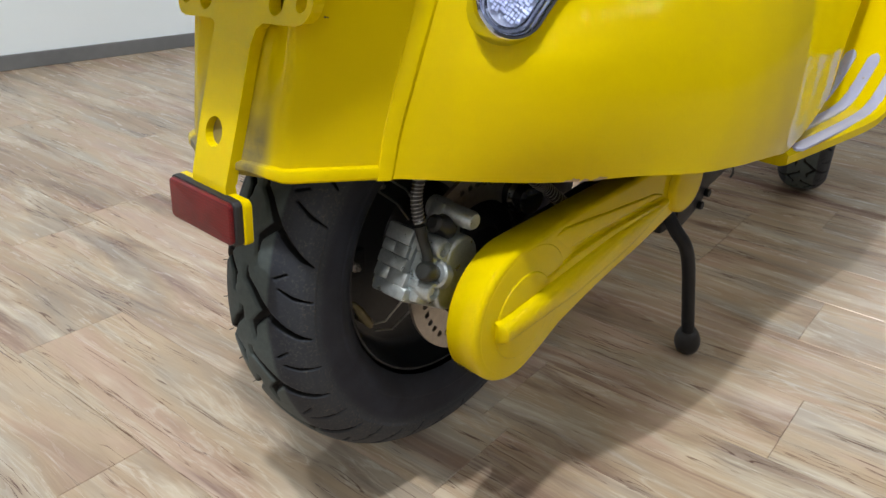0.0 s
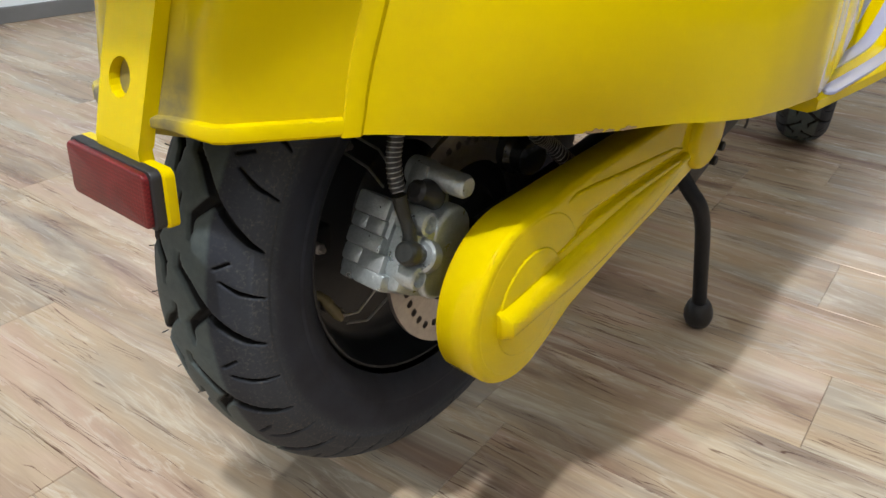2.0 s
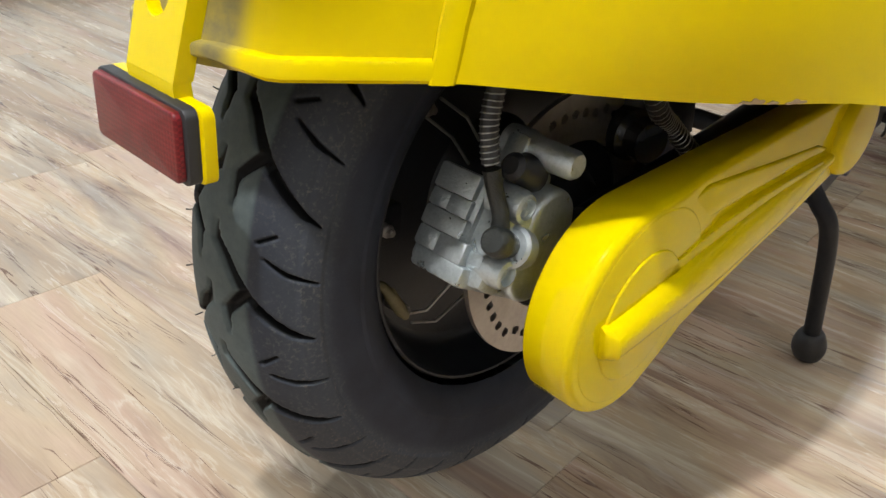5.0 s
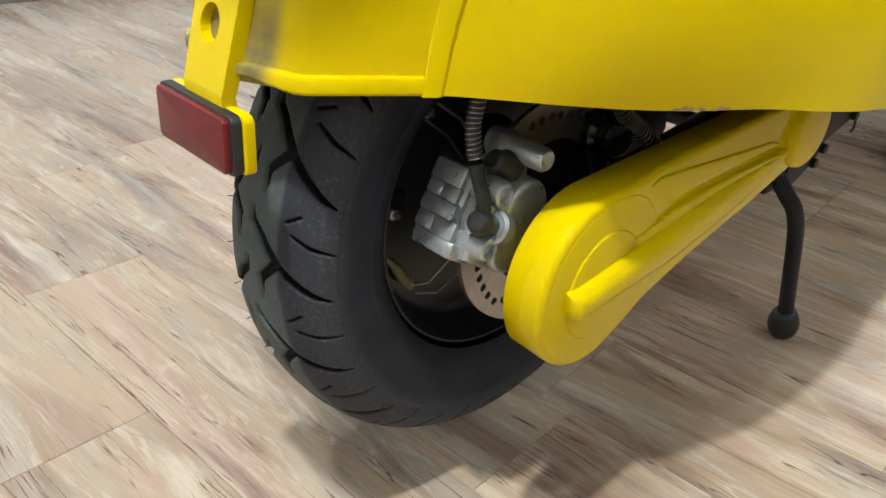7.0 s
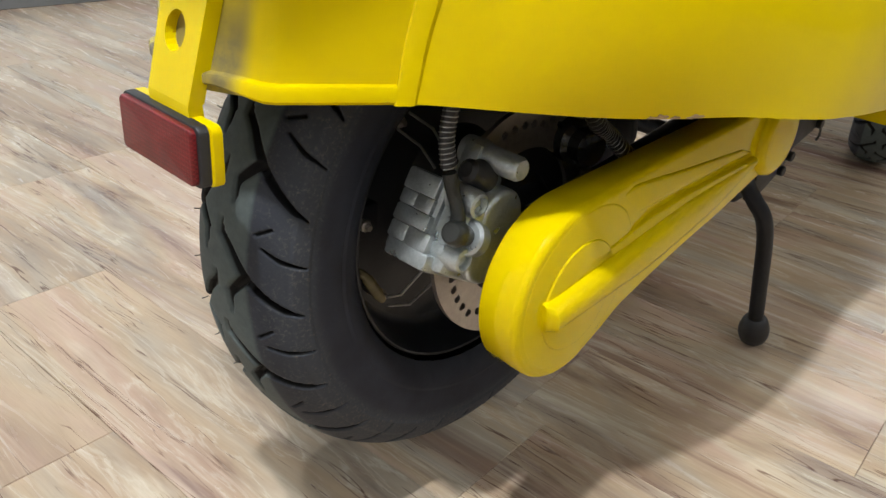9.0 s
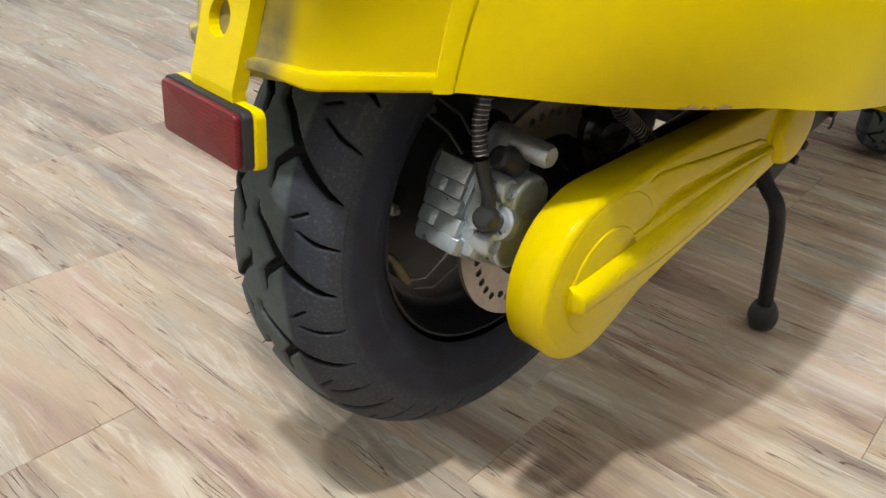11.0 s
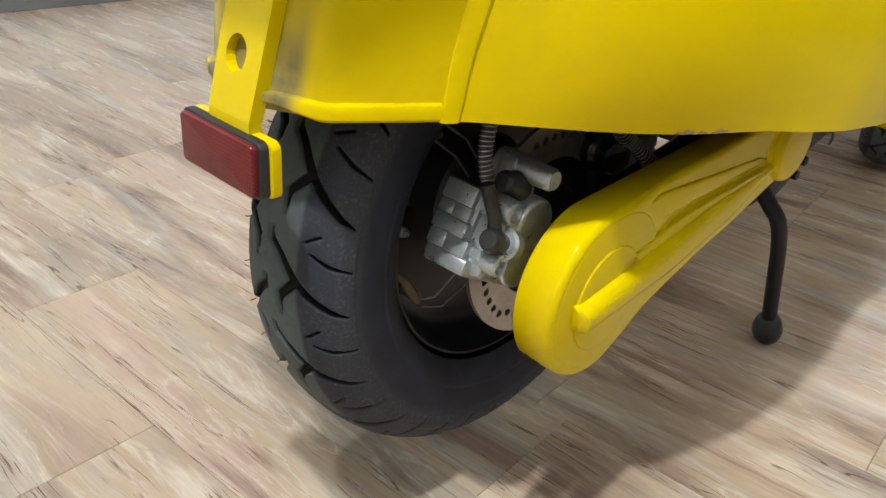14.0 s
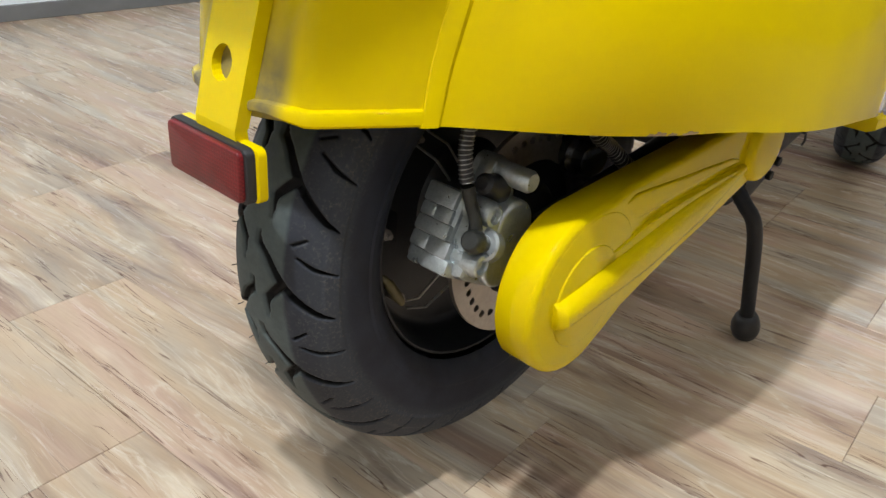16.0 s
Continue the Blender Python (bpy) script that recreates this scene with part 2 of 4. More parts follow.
def wood():
    m, t, b = shader("worn_oak_vinyl", (0.4, 0.3, 0.2), 0.4, 0.0, 0.0, 0.45)
    co = t.nodes.new("ShaderNodeTexCoord").outputs["Object"]
    rnd = t.nodes.new("ShaderNodeObjectInfo").outputs["Random"]
    isl = t.nodes.new("ShaderNodeNewGeometry").outputs["Random Per Island"]
    add = t.nodes.new("ShaderNodeMath")
    add.operation = "ADD"
    t.links.new(rnd, add.inputs[0])
    t.links.new(isl, add.inputs[1])
    off = t.nodes.new("ShaderNodeVectorMath")
    off.operation = "MULTIPLY_ADD"
    off.inputs[1].default_value = (37.0, 53.0, 11.0)
    t.links.new(add.outputs[0], off.inputs[0])
    t.links.new(co, off.inputs[2])

    # the grain wanders a little from side to side
    sway = noise_tex(t, 6.5, 3, 0.5, off.outputs[0])
    wavy = t.nodes.new("ShaderNodeVectorMath")
    wavy.operation = "MULTIPLY_ADD"
    wavy.inputs[1].default_value = (0.04, 0.017, 0.0)
    t.links.new(sway.outputs["Color"], wavy.inputs[0])
    t.links.new(off.outputs[0], wavy.inputs[2])

    def stretched(fx, fy, detail, rough=0.6, dist=0.0):
        mp = t.nodes.new("ShaderNodeMapping")
        mp.inputs["Scale"].default_value = (fx, fy, 1)
        t.links.new(wavy.outputs[0], mp.inputs[0])
        return noise_tex(t, 1.0, detail, rough, mp.outputs[0], dist).outputs[0]

    def mask(src, lo, hi, top=1.0):
        return ramp(t, src, [(lo, (0, 0, 0)), (hi, (top,) * 3)]).outputs[0]

    def times(a, b2):
        return mix(t, "MULTIPLY", 1.0, a, b2)

    base = stretched(1.5, 9, 4, 0.55, 0.8)
    hue = stretched(2.2, 11, 3, 0.55, 0.7)
    violet = stretched(1.7, 12.5, 6, 0.60, 1.1)
    pale = stretched(2.2, 16, 5, 0.58, 1.0)
    streak = stretched(7.0, 66, 5, 0.65, 1.1)
    fine = stretched(24, 420, 4, 0.6, 0.3)
    line = stretched(2.6, 58, 3, 0.55, 0.5)
    where = stretched(4.2, 15, 4, 0.6, 0.5)
    tone = ramp(t, base, [(0.32, (0.302, 0.233, 0.186)), (0.44, (0.390, 0.308, 0.240)), (0.56, (0.438, 0.356, 0.282)), (0.68, (0.376, 0.318, 0.276))])
    tint = ramp(t, hue, [(0.36, (1.06, 0.955, 0.92)), (0.49, (1.04, 1.0, 0.88)), (0.62, (0.92, 0.98, 0.98))])
    c = times(tone.outputs[0], tint.outputs[0])
    c = mix(t, "MIX", mask(pale, 0.53, 0.66, 0.6), c, (0.60, 0.525, 0.415))
    s1 = ramp(t, streak, [(0.30, (0.66, 0.63, 0.63)), (0.48, (0.98, 0.97, 0.96)), (0.68, (1.14, 1.14, 1.12))])
    c = mix(t, "MULTIPLY", 0.24, c, s1.outputs[0])
    rim = ramp(t, violet, [(0.475, (0, 0, 0)), (0.495, (0.4,) * 3), (0.51, (0, 0, 0))]).outputs[0]
    c = mix(t, "MIX", rim, c, (0.58, 0.525, 0.43))
    c = mix(t, "MIX", mask(violet, 0.515, 0.62, 0.62), c, times(c, (0.57, 0.51, 0.54)))
    c = mix(t, "MIX", mask(violet, 0.61, 0.68, 0.66), c, times(c, (0.58, 0.48, 0.48)))
    f1 = ramp(t, fine, [(0.3, (0.80, 0.78, 0.77)), (0.6, (1.05, 1.05, 1.04))])
    c = mix(t, "MULTIPLY", 0.4, c, f1.outputs[0])
    # thin wandering cracks, and a few knots
    thin = ramp(t, line, [(0.488, (0, 0, 0)), (0.496, (1, 1, 1)), (0.504, (1, 1, 1)), (0.512, (0, 0, 0))]).outputs[0]
    c = mix(t, "MIX", times(thin, mask(where, 0.47, 0.55, 0.95)), c, times(c, (0.36, 0.28, 0.27)))
    vor = t.nodes.new("ShaderNodeTexVoronoi")
    mp = t.nodes.new("ShaderNodeMapping")
    mp.inputs["Scale"].default_value = (3.0, 11.0, 1)
    t.links.new(off.outputs[0], mp.inputs[0])
    vor.inputs["Scale"].default_value = 1.0
    t.links.new(mp.outputs[0], vor.inputs["Vector"])
    knot = ramp(t, vor.outputs["Distance"], [(0.03, (1, 1, 1)), (0.13, (0, 0, 0))]).outputs[0]
    c = mix(t, "MIX", times(knot, mask(streak, 0.42, 0.56, 0.8)), c, times(c, (0.42, 0.34, 0.33)))
    t.links.new(c, b.inputs["Base Color"])
    r = ramp(t, streak, [(0.3, (0.30,) * 3), (0.7, (0.19,) * 3)])
    t.links.new(r.outputs[0], b.inputs["Roughness"])
    bump(t, b, fine, 0.25, 0.0006)
    return m


WOOD = wood()
JOINT = varied("dark_joint", (0.27, 0.215, 0.165), (0.34, 0.275, 0.215), 20.0, (0.7, 0.9))


# ---- mesh helpers ----
def link(name, bm, material, parent=None, label="", smooth=True, sharp=40):
    bmesh.ops.recalc_face_normals(bm, faces=bm.faces)
    me = bpy.data.meshes.new(name)
    if smooth:
        for f in bm.faces:
            f.smooth = True
        for e in bm.edges:
            if len(e.link_faces) == 2 and e.calc_face_angle(0) > radians(sharp):
                e.smooth = False
    bm.to_mesh(me)
    bm.free()
    me.materials.append(material)
    ob = new(name, me)
    if parent is not None:
        ob.parent = parent
    if label:
        tagged(ob, label)
    return ob


part = link


def empty(name, parent=None):
    ob = new(name)
    ob.empty_display_size = 0.05
    if parent is not None:
        ob.parent = parent
    return ob


def grid(bm, rows, close_u=False, close_v=False):
    """Faces between rows of points; close_u joins each row's ends, close_v joins the last row to the first."""
    vs = [[bm.verts.new(p) for p in r] for r in rows]
    n, k = len(vs), len(vs[0])
    for i in range(n if close_v else n - 1):
        for j in range(k if close_u else k - 1):
            a, b = vs[i], vs[(i + 1) % n]
            bm.faces.new((a[j], a[(j + 1) % k], b[(j + 1) % k], b[j]))
    return vs


def cap(bm, ring):
    c = Vector((0, 0, 0))
    for v in ring:
        c += v.co
    m = bm.verts.new(c / len(ring))
    for i in range(len(ring)):
        bm.faces.new((ring[i], ring[(i + 1) % len(ring)], m))


def axes_of(direction):
    d = Vector(direction).normalized()
    s = d.orthogonal().normalized()
    return d, s, d.cross(s)


def lathe(bm, base, direction, profile, seg=32, shut=True):
    """Turns (distance along, radius) pairs round an axis; ends close on the axis."""
    d, s, u = axes_of(direction)
    base = Vector(base)
    rings = []
    for h, r in profile:
        rings.append([base + d * h + (s * math.cos(a) + u * math.sin(a)) * max(r, 1e-5) for a in (2 * math.pi * i / seg for i in range(seg))])
    vs = grid(bm, rings, close_u=True)
    if shut and profile[0][1] > 0:
        cap(bm, vs[0])
    if shut and profile[-1][1] > 0:
        cap(bm, vs[-1])


def rod(bm, base, direction, length, r, edge=0.001, seg=24):
    lathe(bm, base, direction, [(0, r - edge), (edge, r), (length - edge, r), (length, r - edge)], seg)


def tube(bm, path, radius, seg=12, closed_ends=True):
    """A round tube along points; radius is a number or one for each point."""
    pts = [Vector(p) for p in path]
    rings, side = [], None
    for i, p in enumerate(pts):
        d = (pts[min(i + 1, len(pts) - 1)] - pts[max(i - 1, 0)]).normalized()
        side = d.orthogonal().normalized() if side is None else (side - d * side.dot(d)).normalized()
        up = d.cross(side)
        r = radius[i] if isinstance(radius, (list, tuple)) else radius
        rings.append([p + (side * math.cos(a) + up * math.sin(a)) * r for a in (2 * math.pi * k / seg for k in range(seg))])
    vs = grid(bm, rings, close_u=True)
    if closed_ends:
        cap(bm, vs[0])
        cap(bm, vs[-1])


def curve(points, steps=8):
    """A smooth line (Catmull-Rom) through points."""
    p = [Vector(q) for q in points]
    p = [2 * p[0] - p[1]] + p + [2 * p[-1] - p[-2]]
    out = []
    for i in range(1, len(p) - 2):
        for s in range(steps):
            t = s / steps
            a, b, c, d = p[i - 1:i + 3]
            out.append(0.5 * (2 * b + (c - a) * t + (2 * a - 5 * b + 4 * c - d) * t * t + (3 * b - a - 3 * c + d) * t ** 3))
    return out + [p[-2]]


def offset_loop(pts, d):
    """A closed 2D outline (counter-clockwise) moved inwards by d."""
    n, out = len(pts), []
    for i in range(n):
        ax, ay = pts[i - 1]
        bx, by = pts[i]
        cx, cy = pts[(i + 1) % n]
        n1, n2 = Vector((-(by - ay), bx - ax)).normalized(), Vector((-(cy - by), cx - bx)).normalized()
        m = (n1 + n2)
        m = m / max(m.length_squared / 2, 0.6)
        out.append((bx + m.x * d, by + m.y * d))
    return out


def slab(bm, outline, place, depth, edge=0.003, steps=3, back_edge=0.0):
    """A solid from an outline, depth thick, with a rounded front edge. place(a, b, h) gives the point at height h."""
    rings = []
    if back_edge:
        rings.append([place(a, b, 0) for a, b in offset_loop(outline, back_edge)])
        rings.append([place(a, b, back_edge) for a, b in outline])
    else:
        rings.append([place(a, b, 0) for a, b in outline])
    for i in range(steps + 1):
        a = math.pi / 2 * i / steps
        loop = offset_loop(outline, edge * (1 - math.cos(a)))
        rings.append([place(x, y, depth - edge + edge * math.sin(a)) for x, y in loop])
    vs = grid(bm, rings, close_u=True)
    cap(bm, vs[0])
    cap(bm, vs[-1])


def rounded_rect(cx, cy, w, h, r, n=5):
    out = []
    for sx, sy, a0 in ((1, 1, 0), (-1, 1, 90), (-1, -1, 180), (1, -1, 270)):
        for i in range(n + 1):
            a = radians(a0 + 90 * i / n)
            out.append((cx + sx * (w / 2 - r) + r * math.cos(a), cy + sy * (h / 2 - r) + r * math.sin(a)))
    return out


def two_circles(c1, r1, c2, r2, n=40):
    """The outline round two circles, counter-clockwise."""
    d = Vector(c2) - Vector(c1)
    base, spread = math.atan2(d.y, d.x), math.acos((r1 - r2) / d.length)
    out = []
    for i in range(n + 1):
        a = base + spread + (2 * math.pi - 2 * spread) * i / n
        out.append((c1[0] + r1 * math.cos(a), c1[1] + r1 * math.sin(a)))
    for k in range(1, 10):
        t = k / 10
        a, b = out[n], (c2[0] + r2 * math.cos(base - spread), c2[1] + r2 * math.sin(base - spread))
        out.append((a[0] + (b[0] - a[0]) * t, a[1] + (b[1] - a[1]) * t))
    m = n // 2
    far = []
    for i in range(m + 1):
        a = base - spread + 2 * spread * i / m
        far.append((c2[0] + r2 * math.cos(a), c2[1] + r2 * math.sin(a)))
    out += far
    for k in range(1, 10):
        t = k / 10
        out.append((far[-1][0] + (out[0][0] - far[-1][0]) * t, far[-1][1] + (out[0][1] - far[-1][1]) * t))
    return out


def interp(x, table):
    if x <= table[0][0]:
        return table[0][1]
    for (a, u), (b, v) in zip(table, table[1:]):
        if x <= b:
            return u + (v - u) * (x - a) / (b - a)
    return table[-1][1]


def soft(x, table, h=0.03):
    return sum(interp(x + h * k / 4, table) for k in range(-4, 5)) / 9


def box(bm, lo, hi, edge=0.0):
    r = bmesh.ops.create_cube(bm, size=1, matrix=Matrix.LocRotScale([(a + b) / 2 for a, b in zip(lo, hi)], None, [b - a for a, b in zip(lo, hi)]))
    if edge:
        vs = set(r["verts"])
        es = [e for e in bm.edges if e.verts[0] in vs and e.verts[1] in vs]
        bmesh.ops.bevel(bm, geom=es, offset=edge, segments=2, affect="EDGES", profile=0.5)


# ---- room ----
LO, HI, TOP = (-4.2, -3.6), (5.4, 9.4), 3.15


def structure(name, lo, hi, material, label, category, edge=0.0):
    bm = bmesh.new()
    box(bm, lo, hi, edge)
    return tagged(link(name, bm, material, None, "", False), label, category, kind="structure")


structure("wall_south", (LO[0] - 0.1, LO[1] - 0.1, 0), (HI[0] + 0.1, LO[1], TOP), PLASTER, "plain white painted showroom wall", "wall")
structure("wall_north", (LO[0] - 0.1, HI[1], 0), (HI[0] + 0.1, HI[1] + 0.1, TOP), GREY_WALL, "plain dark grey exhibition hall wall", "wall")
structure("wall_east", (HI[0], LO[1], 0), (HI[0] + 0.1, HI[1], TOP), GREY_WALL, "plain dark grey exhibition hall wall", "wall")
structure("wall_west", (LO[0] - 0.1, LO[1], 0), (LO[0], HI[1], TOP), PLASTER, "plain white painted showroom wall", "wall")
structure("ceiling", (LO[0] - 0.1, LO[1] - 0.1, TOP), (HI[0] + 0.1, HI[1] + 0.1, TOP + 0.1), DARK_CEILING, "dark painted exhibition hall ceiling", "ceiling")
WALL_X, WALL_END = -2.085, 1.075
structure("wall_partition", (WALL_X - 0.04, -3.6, 0), (WALL_X, WALL_END, 2.5), WHITE_WALL, "glossy white exhibition partition panel", "wall")
structure("baseboard", (WALL_X + 0.0005, -3.6, 0), (WALL_X + 0.012, WALL_END, 0.045), GREY_TRIM, "flat grey vinyl skirting on the partition", "skirting", 0.002)


def post():
    root = tagged(empty("trim_post"), "grey anodised aluminium end post of the partition", "post", kind="structure")
    for dy in (0.0, 0.021):
        bm = bmesh.new()
        box(bm, (WALL_X - 0.045, WALL_END + 0.001 + dy, 0), (WALL_X + 0.014, WALL_END + 0.020 + dy, 2.5), 0.003)
        part("profile", bm, ALU, root, smooth=False)


post()


# ---- recessed downlights ----
def downlight(x, y):
    root = tagged(empty("downlight"), "small round recessed ceiling downlight with white rim", "lamp", "ceiling downlights")
    bm = bmesh.new()
    lathe(bm, (0, 0, 0), (0, 0, -1), [(0, 0.052), (0.004, 0.06), (0.008, 0.052), (0.006, 0.040), (0.002, 0.020), (0.0, 0.019)], 20)
    part("rim", bm, PLASTER, root)
    bm = bmesh.new()
    lathe(bm, (0, 0, -0.0085), (0, 0, -1), [(0, 0.019), (0.003, 0.016), (0.006, 0.010), (0.007, 0.0)], 20)
    part("diffuser", bm, GLOW, root, "glowing diffuser")
    root.location = (x, y, TOP - 0.001)
    return root


for ix in range(5):
    for iy in range(9):
        downlight(-0.7 + 1.4 * ix, -2.9 + 1.4 * iy)


# ---- scooter ----
scooter = tagged(empty("scooter"), "glossy yellow retro electric scooter on its centre stand", "scooter")
AXLE_Z, R, HW = 0.272, 0.223, 0.0505


SECTION = 176


def tyre_section():
    """(x, r) from the inner bead round the tread to the outer bead."""
    out = []
    e, hh = 2 / 2.6, 0.0475
    for i in range(SECTION + 1):
        a = radians(-48 + 276 * i / SECTION)
        c, s = math.cos(a), math.sin(a)
        out.append((HW * math.copysign(abs(c) ** e, c), R - hh + hh * math.copysign(abs(s) ** e, s)))
    return out


def seg_dist(px, py, ax, ay, bx, by):
    dx, dy = bx - ax, by - ay
    t = max(0.0, min(1.0, ((px - ax) * dx + (py - ay) * dy) / (dx * dx + dy * dy)))
    return math.hypot(px - ax - dx * t, py - ay - dy * t), t


UNITS = 18
PITCH = 2 * math.pi / UNITS
DEG = R * math.pi / 180
# strokes of one tread unit: degrees up the back and metres across, at both ends, then the half width at both ends
STROKES = [
    (11.4, 0.002, 8.5, 0.0035, 0.0006, 0.0030), (8.5, 0.0035, 6.4, 0.0126, 0.0030, 0.0034), (6.4, 0.0126, 1.8, 0.026, 0.0034, 0.0040),
    (1.8, 0.026, -1.9, 0.0126, 0.0040, 0.0032), (-1.9, 0.0126, -6.0, 0.0126, 0.0032, 0.0006),
    (1.8, 0.026, -1.9, 0.041, 0.0036, 0.0028), (-1.9, 0.041, -4.6, 0.053, 0.0028, 0.0020), (-4.6, 0.053, -6.2, 0.063, 0.0020, 0.0006),
    (7.9, 0.037, 5.8, 0.0495, 0.0008, 0.0015), (5.8, 0.0495, 4.2, 0.066, 0.0015, 0.0006), (10.1, 0.0326, 11.5, 0.0418, 0.0010, 0.0008),
]


def groove(arc, across, pitch):
    """How deep the tread is cut, 0 to 1."""
    best = 0.0
    for k in (-1, 0, 1):
        for a0, c0, a1, c1, w0, w1 in STROKES:
            d, t = seg_dist(arc + k * pitch, across, a0 * DEG, c0, a1 * DEG, c1)
            w = w0 + (w1 - w0) * t
            best = max(best, min(1.0, max(0.0, (w - d) / 0.0022 + 0.25)))
    return best


def tyre_mesh(bm, cut=True):
    sec = tyre_section()
    # distance across the tread from its middle
    mid = SECTION // 2
    arcs = [0.0] * (SECTION + 1)
    for i in range(mid + 1, SECTION + 1):
        arcs[i] = arcs[i - 1] + math.dist(sec[i], sec[i - 1])
    for i in range(mid - 1, -1, -1):
        arcs[i] = arcs[i + 1] - math.dist(sec[i], sec[i + 1])
    per = 84
    unit, pitch = [], PITCH * R
    for s in range(per):
        row = []
        for (x, r), d in zip(sec, arcs):
            depth = 0.0
            if cut and abs(d) < 0.07:
                side = -d
                arc = pitch * s / per
                if side < 0:
                    arc = (arc + pitch / 2) % pitch
                depth = groove(arc, abs(side), pitch) * 0.0065
            row.append((x, r, depth))
        unit.append(row)
    rows = []
    for k in range(UNITS):
        for s in range(per):
            a = math.pi - (k + s / per) * PITCH
            row = []
            for (x, r, depth) in unit[s]:
                x2 = x * (1 - depth / 0.06) if abs(x) > 0.03 else x
                if r < 0.2 and not 0.158 < r < 0.187:
                    x2 += math.copysign(0.0009, x)
                row.append((x2, (r - depth) * math.cos(a), (r - depth) * math.sin(a)))
            rows.append(row)
    grid(bm, rows, close_v=True)


def wheel(name, y, z, turn=0.0):
    w = empty(name, scooter)
    w.matrix_local = pose(0, y, z, 0, 0, turn)
    bm = bmesh.new()
    tyre_mesh(bm)
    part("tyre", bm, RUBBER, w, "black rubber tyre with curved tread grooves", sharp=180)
    for k in range(40):
        a, x = math.pi - 2 * math.pi * k / 40, -0.030
        top = R - 0.0475 + 0.0475 * (1 - abs(x / HW) ** 2.6) ** (1 / 2.6)
        p = Vector((x, top * math.cos(a), top * math.sin(a)))
        d = Vector((x * 4, math.cos(a), math.sin(a))).normalized()
        bm = bmesh.new()
        tube(bm, [p - d * 0.001, p + d * 0.002, p + d * 0.004 + Vector((0, 0, 0.0004))], 0.0004, 5)
        part("moulding_whisker", bm, BLACK, w, "thin rubber moulding whisker")
    bm = bmesh.new()
    lathe(bm, (0, 0, 0), (1, 0, 0), [(0.026, 0.1345), (0.0315, 0.1350), (0.0340, 0.1346), (0.0346, 0.1335), (0.0340, 0.1322), (0.029, 0.1315), (0.0265, 0.1312), (0.0225, 0.1302), (0.014, 0.1276), (0.004, 0.1240), (0.0, 0.1215),
                                     (-0.004, 0.116), (-0.006, 0.06), (0.004, 0.05), (0.03, 0.045), (0.03, 0.0)], 72, False)
    lathe(bm, (0, 0, 0), (-1, 0, 0), [(0.029, 0.1385), (0.031, 0.1355), (0.030, 0.132), (0.024, 0.1305), (0.010, 0.1235), (0.004, 0.120), (0.004, 0.0)], 72, False)
    part("rim", bm, RIM_PAINT, w, "satin black painted steel rim")
    return w


def disc():
    """The brake disc with its drilled holes."""
    root = empty("brake_disc", scooter)
    root.location = (0.069, 0, AXLE_Z)
    bm = bmesh.new()
    ri, ro, n = 0.060, 0.094, 400
    holes = []
    for k in range(9):
        for i in range(5):
            holes.append((radians(40 * k + -160.6 + 8 * i), 0.0778 + 0.001 * i))
    nr = 34
    vs = {}
    for side in (0, 1):
        for i in range(n):
            for j in range(nr + 1):
                a, r = 2 * math.pi * i / n, ri + (ro - ri) * j / nr
                vs[side, i, j] = bm.verts.new(((side - 0.5) * 0.004, r * math.cos(a), r * math.sin(a)))
    gone = set()
    for i in range(n):
        for j in range(nr):
            a, r = 2 * math.pi * (i + 0.5) / n, ri + (ro - ri) * (j + 0.5) / nr
            for ha, hr in holes:
                da = (a - ha + math.pi) % (2 * math.pi) - math.pi
                if math.hypot(da * r, r - hr) < 0.0033:
                    gone.add((i, j))
    for i in range(n):
        k = (i + 1) % n
        for j in range(nr):
            if (i, j) in gone:
                continue
            bm.faces.new((vs[0, i, j], vs[0, i, j + 1], vs[0, k, j + 1], vs[0, k, j]))
            bm.faces.new((vs[1, i, j], vs[1, k, j], vs[1, k, j + 1], vs[1, i, j + 1]))
            for (ii, jj), (p, q) in (((i - 1) % n, j), ((i, j), (i, j + 1))), ((k, j), ((k, j), (k, j + 1))), ((i, j - 1), ((i, j), (k, j))), ((i, j + 1), ((i, j + 1), (k, j + 1))):
                if (ii, jj) in gone or jj < 0 or jj >= nr:
                    bm.faces.new((vs[0, p[0], p[1]], vs[0, q[0], q[1]], vs[1, q[0], q[1]], vs[1, p[0], p[1]]))
    part("friction_ring", bm, STEEL, root, "worn steel ring with drilled holes", smooth=False)
    bm = bmesh.new()
    lathe(bm, (-0.006, 0, 0), (1, 0, 0), [(0, 0.066), (0.003, 0.066), (0.004, 0.040), (0.012, 0.034), (0.012, 0.0)], 36)
    part("carrier", bm, BLACK_METAL, root)


rear = wheel("rear_wheel", 0.0, AXLE_Z)
front = empty("front_wheel", scooter)
front.matrix_local = pose(-0.018, 1.30, 0.2232, 0, 0, 14)
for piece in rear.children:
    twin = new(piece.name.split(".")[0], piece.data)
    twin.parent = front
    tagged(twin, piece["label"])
disc()


